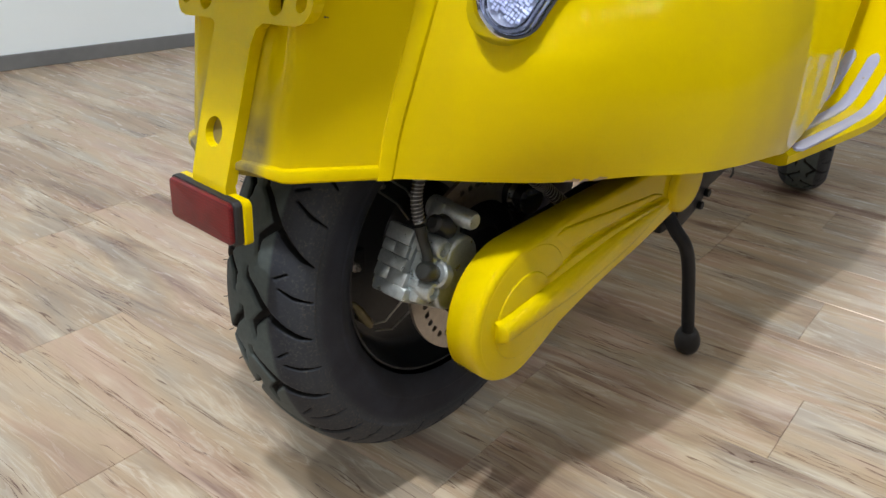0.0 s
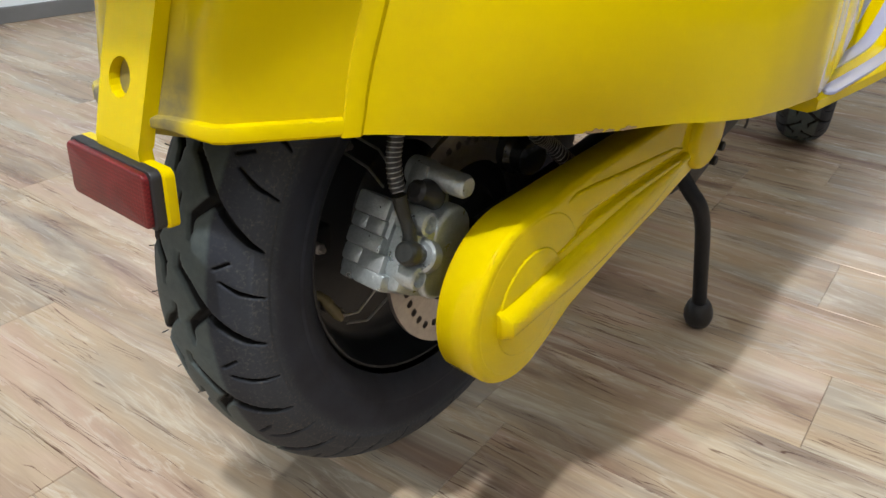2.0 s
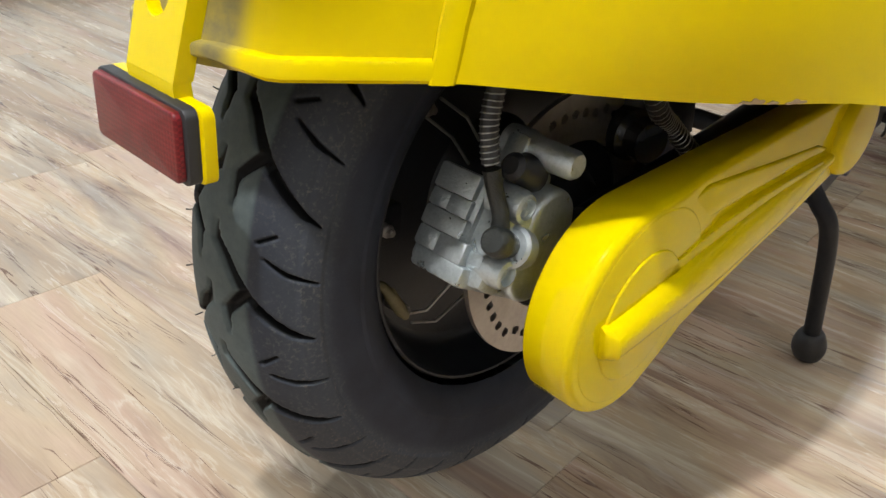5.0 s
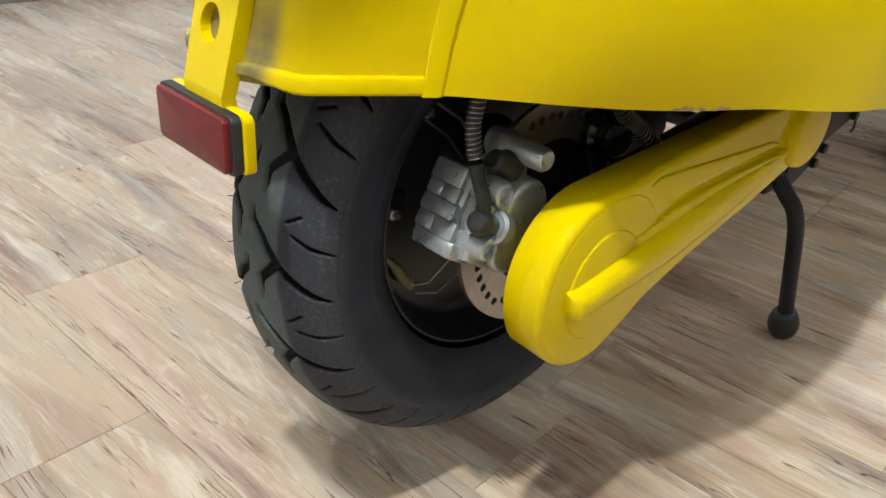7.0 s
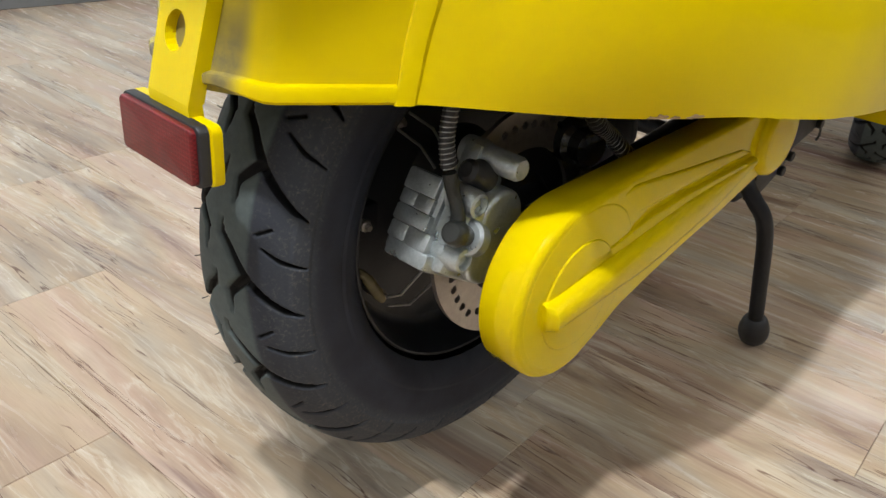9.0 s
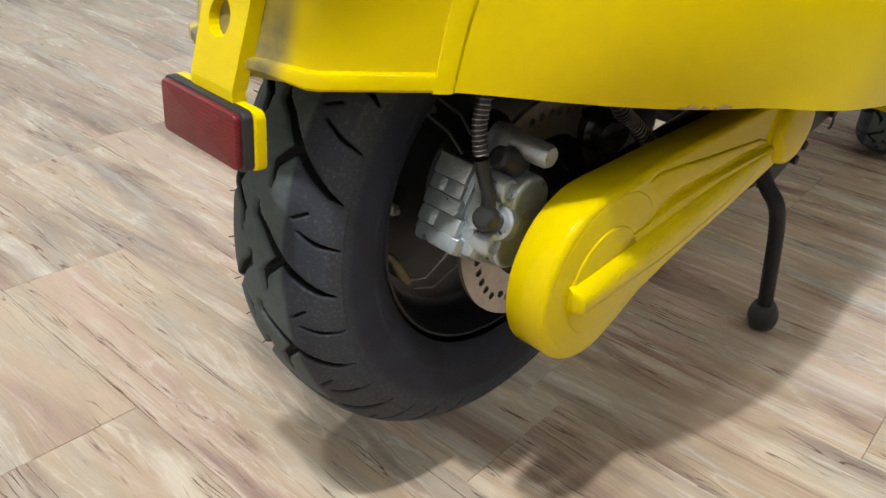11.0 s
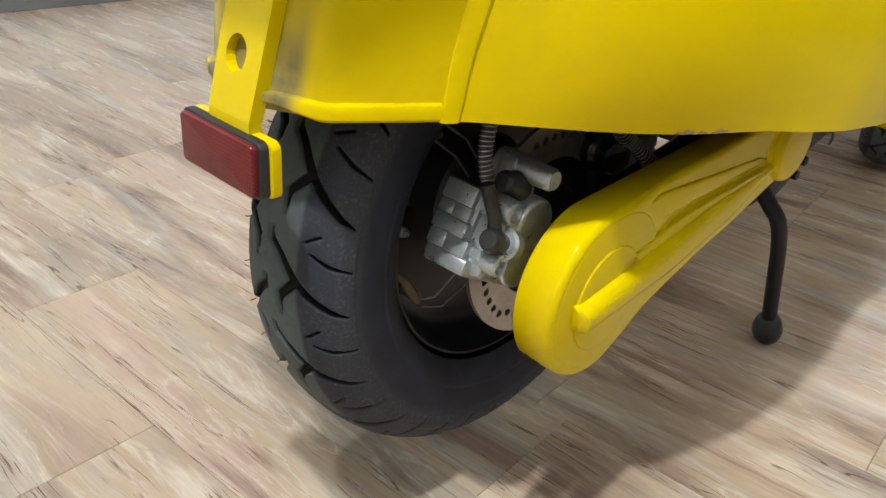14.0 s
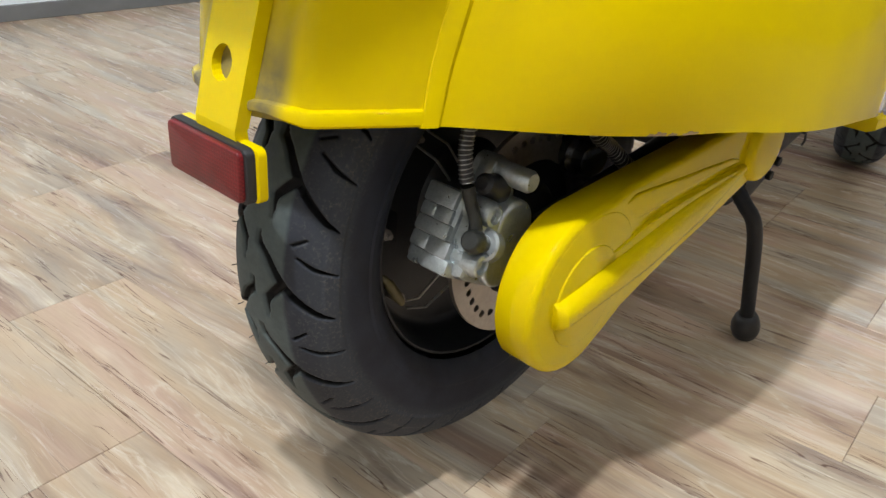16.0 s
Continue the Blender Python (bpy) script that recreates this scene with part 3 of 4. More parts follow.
def wheel_details():
    """Screws, wire clips and valve in the dish of the rear wheel."""
    back = Matrix.Translation((0, 0, -AXLE_Z))
    for y, z in ((-0.107, 0.2765), (-0.077, 0.351), (-0.089, 0.211), (0.02, 0.378), (0.09, 0.21)):
        bm = bmesh.new()
        rod(bm, (-0.005, y, z), (1, 0, 0), 0.019, 0.0046, 0.001, 14)
        rod(bm, (0.0135, y, z), (1, 0, 0), 0.004, 0.0028, 0.0006, 6)
        part("screw", bm, STEEL, rear).matrix_parent_inverse = back
        if y > -0.1:
            continue
        bm = bmesh.new()
        box(bm, (-0.006, y - 0.016, z - 0.014), (0.008, y + 0.016, z + 0.014), 0.002)
        part("tab", bm, BLACK_METAL, rear).matrix_parent_inverse = back
    for line in (((-0.074, 0.359), (-0.053, 0.344), (-0.044, 0.328)), ((-0.085, 0.349), (-0.065, 0.333), (-0.052, 0.314)),
                 ((-0.088, 0.211), (-0.077, 0.211), (-0.062, 0.226), (-0.056, 0.236)), ((-0.087, 0.203), (-0.067, 0.198), (-0.044, 0.213), (-0.036, 0.222))):
        bm = bmesh.new()
        tube(bm, [(0.018 + 0.004 * i, y, z) for i, (y, z) in enumerate(line)], 0.0011, 8)
        part("wire_clip", bm, WIRE, rear, "bent steel wire").matrix_parent_inverse = back
    bm = bmesh.new()
    tube(bm, curve([(0.018, -0.119, 0.246), (0.021, -0.113, 0.239), (0.022, -0.106, 0.228), (0.023, -0.097, 0.214)], 5), [0.002, 0.0025] + [0.0034] * 4 + [0.0046] * 7 + [0.004, 0.0034, 0.0025], 12)
    part("valve_stem", bm, VALVE, rear, "ochre rubber valve stem").matrix_parent_inverse = back


wheel_details()


# ---- drive cover on the swing arm ----
def cover():
    """A deep teardrop shell: a round plateau at the axle end, a lower arm face, and a ribbed relief that runs out to a point."""
    big, far, tip = (-0.0450, 0.2650), (0.2700, 0.3090), (0.224, 0.3010)

    def at(a, b, h):
        return (0.126 + h - 0.022 * (a + 0.02), a, b)

    def shell(a, b, h):
        k = min(1.0, max(0.0, (a + 0.025) / 0.055))
        return at(a, b, h * (1 - 0.15 * k * k * (3 - 2 * k)))

    # the shell, with a slight waist along its lower edge
    out = []
    base = two_circles(big, 0.0658, far, 0.0352)
    d = (Vector(far) - Vector(big)).normalized()
    for a, b in base:
        t = (Vector((a, b)) - Vector(big)).dot(d) / 0.318
        side = (Vector((a, b)) - Vector(big)).cross(d)
        pinch = 0.0042 * max(0.0, math.sin(math.pi * min(1.0, max(0.0, (t - 0.08) / 0.62)))) if side > 0 else 0.0
        out.append((a - d.y * pinch, b + d.x * pinch))
    bm = bmesh.new()
    slab(bm, out, shell, 0.0328, 0.0060, 5, 0.002)
    root = part("drive_cover", bm, YELLOW, scooter, "glossy yellow teardrop drive cover", sharp=60)

    def disc_outline(cy, cz, r, n=56):
        return [(cy + r * math.cos(a), cz + r * math.sin(a)) for a in (2 * math.pi * i / n for i in range(n))]

    bm = bmesh.new()
    lobe = [(-0.0445 + r * math.cos(a), 0.2655 + r * math.sin(a)) for a, r in
            ((a, 0.0585 + 0.0105 * max(0.0, math.cos(a - radians(27))) ** 2) for a in (2 * math.pi * i / 80 for i in range(80)))]
    slab(bm, lobe, at, 0.0331, 0.0016, 3)
    part("raised_panel", bm, YELLOW, root, sharp=60)
    # the wedge between the upper groove and the middle valley
    bm = bmesh.new()
    slab(bm, [(-0.045, 0.300), (0.020, 0.3030), (0.120, 0.3045), (0.214, 0.3042), (0.2165, 0.3070), (0.197, 0.3130), (0.100, 0.3200), (0.020, 0.3270), (-0.045, 0.3180)], at, 0.0308, 0.0022, 3)
    part("raised_panel", bm, YELLOW, root, sharp=60)
    bm = bmesh.new()
    slab(bm, disc_outline(-0.0410, 0.2620, 0.0412), at, 0.0345, 0.0014, 3)
    part("raised_panel", bm, YELLOW, root, sharp=60)
    bm = bmesh.new()
    slab(bm, [(-0.035, 0.270), (0.060, 0.272), (0.205, 0.2960), (0.205, 0.3000), (0.100, 0.3003), (0.040, 0.2968), (-0.004, 0.2890), (-0.035, 0.288)], at, 0.0345, 0.0014, 3)
    part("raised_panel", bm, YELLOW, root, sharp=60)
    # the ridge: blunt at the axle, thinning to the point
    bm = bmesh.new()
    rows = []
    low = [(-0.082, 0.2500), (0.040, 0.2530), (0.147, 0.2690), (0.222, 0.2945)]
    high = [(-0.0855, 0.2725), (0.0, 0.2830), (0.100, 0.2960), (0.222, 0.3005)]
    n = 40
    for i in range(n + 1):
        t = max(0.0, i - 5) / (n - 5)
        start = math.sin(math.pi / 2 * min(1.0, (i + 0.4) / 5.4))
        y0, y1 = low[0][0] + (low[-1][0] - low[0][0]) * t, high[0][0] + (high[-1][0] - high[0][0]) * t
        z0, z1 = soft(y0, low, 0.02), soft(y1, high, 0.02)
        h = interp(t, [(0, 0.0135), (0.2, 0.0120), (0.6, 0.0085), (1, 0.0035)]) * (0.50 + 0.50 * start)
        lead = 0.0045 * start if i <= 5 else 0.0045
        row = [at(y0, z0, 0.024)]
        for k in range(17):
            f = k / 16
            lift = h * (1 - abs(2 * f ** 0.8 - 1) ** 2.6) ** 0.55 if 0 < k < 16 else 0.0
            row.append(at(y0 + (y1 - y0) * f + lead, z0 + (z1 - z0) * f, 0.0315 + lift))
        row.append(at(y1, z1, 0.024))
        rows.append(row)
    vs = grid(bm, rows, close_u=True)
    cap(bm, vs[0])
    cap(bm, vs[-1])
    part("ridge", bm, YELLOW, root, sharp=50)
    bm = bmesh.new()
    lathe(bm, at(0.2700, 0.3090, 0.022), (1, 0, 0), [(0, 0.0375), (0.0085, 0.0372), (0.0125, 0.0355), (0.0145, 0.0320), (0.0150, 0.029), (0.0150, 0)], 48)
    part("pivot_boss", bm, YELLOW, root)


cover()


# ---- brake caliper ----
def caliper():
    root = empty("brake_caliper", scooter)
    u = Vector((0, -0.88, 0.475)).normalized()   # outwards from the axle
    v = Vector((0, u.z, -u.y)) * -1               # down the back
    c = Vector((0, 0, AXLE_Z))

    def at(x, r, s):
        return c + Vector((x, 0, 0)) + u * r + v * s

    def block(bm, x0, x1, r0, r1, s0, s1, edge=0.003):
        lo, hi = (x0, r0, s0), (x1, r1, s1)
        before = set(bm.verts)
        box(bm, lo, hi, edge)
        for w in bm.verts:
            if w not in before:
                w.co = at(*w.co)

    bm = bmesh.new()
    block(bm, 0.057, 0.067, 0.076, 0.1232, -0.0075, 0.0495, 0.004)
    block(bm, 0.064, 0.090, 0.100, 0.1222, -0.0065, 0.0490, 0.003)
    part("inner_half", bm, CAST, root, sharp=25)
    bm = bmesh.new()
    block(bm, 0.074, 0.108, 0.072, 0.1185, -0.010, 0.050, 0.006)
    block(bm, 0.090, 0.112, 0.080, 0.112, -0.004, 0.044, 0.006)
    part("outer_half", bm, CAST, root, sharp=25)
    for s0, s1, x0, x1, top in ((-0.009, 0.0062, 0.0555, 0.0855, 0.1262), (0.0058, 0.0165, 0.0560, 0.0708, 0.1254), (0.0162, 0.0282, 0.0570, 0.089, 0.1264),
                                (0.0278, 0.0402, 0.0575, 0.0745, 0.1254), (0.0398, 0.0515, 0.0615, 0.099, 0.1258)):
        bm = bmesh.new()
        block(bm, x0, x1, 0.108, top, s0, s1, 0.0022)
        part("bridge_rib", bm, CAST, root, sharp=25)
    for s0, s1, x0, x1, top in ((0.0056, 0.0166, 0.0704, 0.0862, 0.1259), (0.0276, 0.0404, 0.0740, 0.0945, 0.1257), (-0.008, 0.002, 0.0850, 0.0920, 0.1205), (0.030, 0.0375, 0.092, 0.104, 0.1205)):
        bm = bmesh.new()
        block(bm, x0, x1, 0.108, top, s0, s1, 0.0013)
        part("bridge_pad", bm, CAST, root, sharp=25)
    bm = bmesh.new()
    slab(bm, two_circles((0.085, 0.0005), 0.0205, (0.083, 0.028), 0.0205), lambda a, b, h: at(0.094 + h, a, b), 0.0195, 0.004, 4)
    part("piston_housing", bm, CAST, root, sharp=35)
    for s, r, x in ((-0.002, 0.113, 0.090), (0.0345, 0.110, 0.094)):
        bm = bmesh.new()
        lathe(bm, at(x, r, s), (1, 0, 0), [(0, 0.0102), (0.018, 0.0096), (0.0215, 0.0082), (0.0225, 0.0062), (0.0205, 0.0052), (0.008, 0.0050), (0.008, 0)], 24)
        part("bolt_boss", bm, CAST, root, sharp=30)
        # black plug added so the hollow of the boss reads as dark
        bm = bmesh.new()
        rod(bm, at(x + 0.004, r, s), (1, 0, 0), 0.0050, 0.0049, 0.0008, 6)
        part("hex_bolt", bm, BLACK_METAL, root, "black plug added to darken the hollow boss")
    bm = bmesh.new()
    lathe(bm, at(0.074, 0.100, -0.0335), (1, 0, 0), [(0, 0.0105), (0.014, 0.0108), (0.020, 0.0088), (0.045, 0.0084), (0.048, 0.0066), (0.048, 0)], 26)
    part("slide_pin", bm, CAST, root, sharp=30)
    bm = bmesh.new()
    block(bm, 0.078, 0.094, 0.082, 0.112, -0.040, -0.006, 0.005)
    block(bm, 0.090, 0.103, 0.086, 0.108, -0.026, -0.008, 0.005)
    part("pin_lug", bm, CAST, root, sharp=25)
    bm = bmesh.new()
    lathe(bm, at(0.097, 0.100, -0.020), u, [(0, 0.0105), (0.010, 0.0105), (0.013, 0.0085), (0.020, 0.0080), (0.0225, 0.005), (0.0225, 0)], 18)
    part("dust_boot", bm, BLACK, root, "black rubber boot")
    bm = bmesh.new()
    lathe(bm, at(0.108, 0.100, 0.0195), u + Vector((0.15, 0, 0)), [(0, 0.0125), (0.010, 0.0125), (0.012, 0.0105)], 24)
    part("banjo_seat", bm, CAST, root, sharp=30)
    bm = bmesh.new()
    lathe(bm, at(0.109, 0.111, 0.0195), u + Vector((0.15, 0, 0)), [(0, 0.0072), (0.009, 0.0072), (0.0095, 0.0086), (0.013, 0.0090), (0.0155, 0.0080), (0.0185, 0.0078), (0.0205, 0.0060), (0.0205, 0)], 18)
    part("banjo_bolt", bm, HOSE, root, "dark rubber-capped banjo bolt")
    bm = bmesh.new()
    tube(bm, curve([at(0.108, 0.120, 0.018), at(0.106, 0.125, 0.006), at(0.102, 0.132, -0.004), at(0.099, 0.139, -0.014)], 5), [0.0052] * 4 + [0.0047] * 8 + [0.0050] * 4, 14)
    part("hose_end", bm, HOSE, root)


caliper()


def sprung_hose(name, pts, radius, turns, lab, coil=WIRE):
    root = empty(name, scooter)
    path = curve(pts, 10)
    bm = bmesh.new()
    tube(bm, path, radius, 14)
    part("hose", bm, BLACK, root)
    bm = bmesh.new()
    n = turns * 10
    line = []
    for i in range(n + 1):
        t = i / n * (len(path) - 1)
        k = min(int(t), len(path) - 2)
        p = path[k].lerp(path[k + 1], t - k)
        d = (path[k + 1] - path[k]).normalized()
        s = Vector((1, 0.1, 0)).cross(d).normalized()
        w = d.cross(s)
        a = 2 * math.pi * i / 10
        line.append(p + (s * math.cos(a) + w * math.sin(a)) * (radius + 0.0004))
    tube(bm, line, 0.0004, 5)
    part("coil", bm, coil, root, lab)
    return root


sprung_hose("brake_hose", [(0.0990, -0.117, 0.354), (0.0950, -0.1165, 0.374), (0.0935, -0.112, 0.395), (0.090, -0.106, 0.43)], 0.0049, 19, "thin steel wire coil")


# ---- rear fender ----
def fender_lean(x):
    """How far the panel leans forward for each metre up: the back more than the flanks."""
    return 0.30 - 0.20 * min(1.0, max(0.0, (abs(x) - 0.035) / 0.0225))


HALF_PLAN = [(0.0, -0.239), (0.020, -0.2375), (0.036, -0.2310), (0.0565, -0.2195), (0.0600, -0.2155), (0.080, -0.1845), (0.100, -0.152), (0.112, -0.120), (0.118, -0.08)]


def plan_line(pts):
    """The rear arc drawn smooth up to the corner crease, then the flat side."""
    rear_arc = [(p.x, p.y) for p in curve([(-pts[1][0], pts[1][1], 0)] + [(x, y, 0) for x, y in pts[:4]], 4)][4:]
    flank = [(p.x, p.y) for p in curve([(x, y, 0) for x, y in pts[4:]], 3)]
    return rear_arc + flank


FINE_PLAN = plan_line(HALF_PLAN)


def fender_x(y, z):
    """Half width of the fender at a place along it."""
    grow = 1 + 0.25 * max(0.0, z - 0.405)
    table = [(b + fender_lean(a) * (z - 0.405), a * grow) for a, b in FINE_PLAN]
    return interp(y, table)


def seam_y(z):
    return -0.1640 + 0.215 * (z - 0.405) + 0.15 * max(0.0, z - 0.46) ** 2


def rear_fender():
    bm = bmesh.new()
    rows = []
    for i in range(31):
        z = 0.404 + 0.30 * i / 30
        grow = 1 + 0.25 * max(0.0, z - 0.405)
        row = []
        for x, y in FINE_PLAN:
            row.append((x * grow, y + fender_lean(x) * (z - 0.405), z))
        row = [(-x, y, zz) for x, y, zz in reversed(row[1:])] + row
        rows.append(row)
    grid(bm, rows)
    root = part("rear_fender", bm, YELLOW_DUSTY, scooter, "glossy yellow rear fender with dusty lower edge", sharp=70)
    m = root.modifiers.new("thickness", "SOLIDIFY")
    m.thickness, m.offset = 0.003, 0
    # small dark chips in the paint
    for y, z, r in ((-0.190, 0.520, 0.0011), (-0.1885, 0.5198, 0.0008)):
        bm = bmesh.new()
        lathe(bm, (fender_x(y, z) + 0.0008, y, z), (0.85, -0.53, 0.05), [(0, r), (0.0009, r * 0.8), (0.0009, 0)], 9)
        part("paint_chip", bm, BLACK, root, "small dark chip in the paint")
    # rolled lip along the lower edge
    for s in (1,):
        bm = bmesh.new()
        rows = []
        pts = [(x, y) for x, y in FINE_PLAN if x < 0.0930] + [(0.0950, -0.1606)]
        full = [(-x, y) for x, y in reversed(pts[1:])] + pts
        for i, (x, y) in enumerate(full):
            a, b = full[max(i - 1, 0)], full[min(i + 1, len(full) - 1)]
            nrm = Vector((b[1] - a[1], -(b[0] - a[0]), 0)).normalized()
            p = Vector((x, y, 0.4022 + min(0.0055, 0.013 * max(0.0, 1 - abs(x) / 0.058))))
            thin = 0.62 + 0.38 * min(1.0, max(0.0, (abs(x) - 0.030) / 0.026))
            prof = [(-0.004, 0.0), (0.004, 0.0), (0.0062, 0.002), (0.0063, 0.008), (0.005, 0.0102), (0.0, 0.0112), (-0.004, 0.0112)]
            rows.append([p + nrm * (o * thin) + Vector((0, 0, h * thin)) for o, h in prof])
        grid(bm, rows, close_u=True)
        part("lip", bm, YELLOW_DUSTY, root, "raised yellow lower lip", sharp=40)
    return root


rear_fender()


# ---- side cowls ----
PLAN = [(0.0, 0.095), (0.009, 0.101), (0.041, 0.129), (0.076, 0.160), (0.121, 0.193), (0.161, 0.210), (0.231, 0.225), (0.309, 0.2315), (0.389, 0.2315), (0.469, 0.2265), (0.549, 0.217), (0.634, 0.202),
        (0.730, 0.190), (0.820, 0.177), (0.900, 0.153), (0.955, 0.108), (0.985, 0.0)]
LOWER = [(-0.155, 0.4035), (-0.1, 0.3995), (0.0, 0.3972), (0.05, 0.3908), (0.095, 0.381), (0.15, 0.374), (0.219, 0.364), (0.302, 0.353), (0.37, 0.340), (0.42, 0.330), (0.48, 0.326), (0.56, 0.338), (0.66, 0.36), (0.73, 0.38)]


def cowl_point(w, z):
    h = min(1.0, max(0.0, (z - 0.395) / 0.1))
    y = seam_y(z) + w
    lift = min(1.0, max(0.0, (z - 0.39) / 0.16))
    reach = w - 0.135 * lift * lift * (3 - 2 * lift) * max(0.0, w - 0.30) ** 2 / 0.5
    wide = soft(reach * (1 + 1.5 * h * max(0.0, 1 - w / 0.3)), PLAN, 0.02)
    d = max(0.0, z - 0.365)
    f = 1 - (5.6 * d ** 2 if d < 0.2 else 0.224 + 2.24 * (d - 0.2))
    x = wide * f
    if w < 0.07 and z > 0.405:
        # at the seam the panel meets the fender
        root_x = soft(0.0, PLAN, 0.02) * f
        gap = fender_x(y - w, z) + 0.0005 - root_x
        x += max(0.0, gap) * (1 - w / 0.07) ** 2
    return x, y, z


def cowl(side):
    root = None
    bm = bmesh.new()
    rows = []
    nu, nv = 80, 40
    for i in range(nu + 1):
        w = 1.115 * (i / nu) ** 1.15
        row = []
        for j in range(nv + 1):
            zb = soft(-0.164 + w, LOWER, 0.05)
            z = zb + (0.72 - zb) * j / nv
            x, y, z = cowl_point(w, z)
            row.append((x * side, y, z))
        x, y, z = row[0]
        rows.append([(x - 0.016 * side, y, z + 0.004), (x - 0.004 * side, y, z - 0.0005)] + row)
    grid(bm, rows)
    root = part("side_cowl", bm, YELLOW, scooter, "bulging glossy yellow side cowl", sharp=50)
    bm = bmesh.new()
    rows = []
    for j in range(25):
        z = 0.4022 + 0.317 * j / 24
        p0, p1 = Vector(cowl_point(0.0, z)), Vector(cowl_point(0.018, z))
        d = (p1 - p0).normalized()
        nrm = Vector((d.y, -d.x, 0))
        k = 0.0120 + 0.022 * (z - 0.40)
        row = [p0 - nrm * 0.006, p0 + nrm * 0.0012, p0 + d * 0.0010 + nrm * 0.0019, p0 + d * (k - 0.0035) + nrm * 0.0022, p0 + d * (k - 0.001) + nrm * 0.0014, p0 + d * (k + 0.001) - nrm * 0.0008, p0 + d * (k + 0.003) - nrm * 0.004]
        rows.append([(p.x * side, p.y, p.z) for p in row])
    vs = grid(bm, rows, close_u=True)
    cap(bm, vs[0])
    part("border_bead", bm, YELLOW, root, "raised border bead", sharp=28)
    return root


cowl_right = cowl(1)
cowl(-1)
# worn spots where the paint has gone from the lower edge
for w, r, tall in ((0.124, 0.0046, 0.55), (0.133, 0.0030, 0.5), (0.147, 0.0060, 0.35), (0.118, 0.0022, 0.6)):
    bm = bmesh.new()
    zb = soft(-0.164 + w, LOWER, 0.05)
    p, q = Vector(cowl_point(w, zb + 0.0004)), Vector(cowl_point(w + 0.004, zb + 0.0004))
    d = (q - p).normalized()
    nrm = Vector((d.y, -d.x, 0)).normalized()
    ring = []
    for i in range(14):
        a = math.pi * i / 13
        k = r * (1 + 0.22 * math.sin(5 * a + 40 * w))
        ring.append((k * math.cos(a), k * tall * math.sin(a)))
    rows = [[p + d * a + nrm * h + Vector((0, 0, b)) for a, b in ring] for h in (-0.002, 0.0009)]
    vs = grid(bm, rows, close_u=True)
    bm.faces.new(vs[1])
    part("paint_chip", bm, CHIPPED, cowl_right, "brown worn chip in the paint")


def turn_signal():
    """The oval lamp set into the cowl."""
    half = 0.034
    zc, yc = 0.5560, -0.0710
    wc = yc - seam_y(zc)
    p = Vector(cowl_point(wc, zc))
    along, up = Vector(cowl_point(wc + 0.02, zc)) - Vector(cowl_point(wc - 0.015, zc)), Vector(cowl_point(yc - seam_y(zc + 0.03), zc + 0.03)) - Vector(cowl_point(yc - seam_y(zc - 0.03), zc - 0.03))
    out = along.cross(up).normalized()
    axis = Vector((0.33, 0.47, 0.82))
    axis = (axis - out * axis.dot(out)).normalized()
    side = axis.cross(out).normalized()
    c = p + out * 0.0035

    def at(off):
        return lambda a, b, h: c + axis * b + side * a + out * (h + off)

    def oval(r, n=14):
        return [(r * math.cos(math.pi * i / n), half + r * math.sin(math.pi * i / n)) for i in range(n + 1)] + \
               [(r * math.cos(math.pi + math.pi * i / n), -half + r * math.sin(math.pi + math.pi * i / n)) for i in range(n + 1)]

    bm = bmesh.new()
    rings = []
    for off, r in ((-0.016, 0.0270), (0.0010, 0.0272), (0.0042, 0.0260), (0.0048, 0.0242), (0.0034, 0.0226), (-0.004, 0.0222)):
        rings.append([at(off)(a, b, 0) for a, b in oval(r)])
    grid(bm, rings, close_u=True)
    root = part("turn_signal", bm, CHROME, scooter, "oval clear indicator lamp in a chrome surround", sharp=50)
    bm = bmesh.new()
    slab(bm, oval(0.0221), at(0.0005), 0.0060, 0.0045, 4)
    part("lens", bm, LENS, root, "clear lens", sharp=60).visible_shadow = False
    bm = bmesh.new()
    slab(bm, oval(0.0221), at(-0.0090), 0.0055, 0.001, 1)
    part("reflector_bowl", bm, BOWL, root)
    for r in (0.0196, 0.0165):
        bm = bmesh.new()
        tube(bm, [at(-0.0026)(a, b, 0) for a, b in oval(r) + oval(r)[:1]], 0.0009, 8)
        part("lens_ring", bm, CHROME, root)
    bm = bmesh.new()
    rng = random.Random(3)
    for i in range(-5, 6):
        for j in range(-15, 16):
            a, b = i * 0.0028 + rng.uniform(-0.0004, 0.0004), j * 0.0029 + rng.uniform(-0.0004, 0.0004)
            if math.hypot(a, max(0.0, abs(b) - half)) < 0.0142 and rng.random() < 0.93:
                spot = Matrix.Translation(at(-0.0018 + rng.uniform(-0.0006, 0.0006))(a, b, 0)) @ Matrix((side, axis, out)).transposed().to_4x4()
                turn = Matrix.Rotation(rng.uniform(-0.5, 0.5), 4, "Z") @ Matrix.Rotation(rng.uniform(-0.35, 0.35), 4, "X")
                bmesh.ops.create_cube(bm, size=rng.uniform(0.0017, 0.0026), matrix=spot @ turn)
    part("led_array", bm, LED, root, "grid of small clear diodes", smooth=False)


turn_signal()


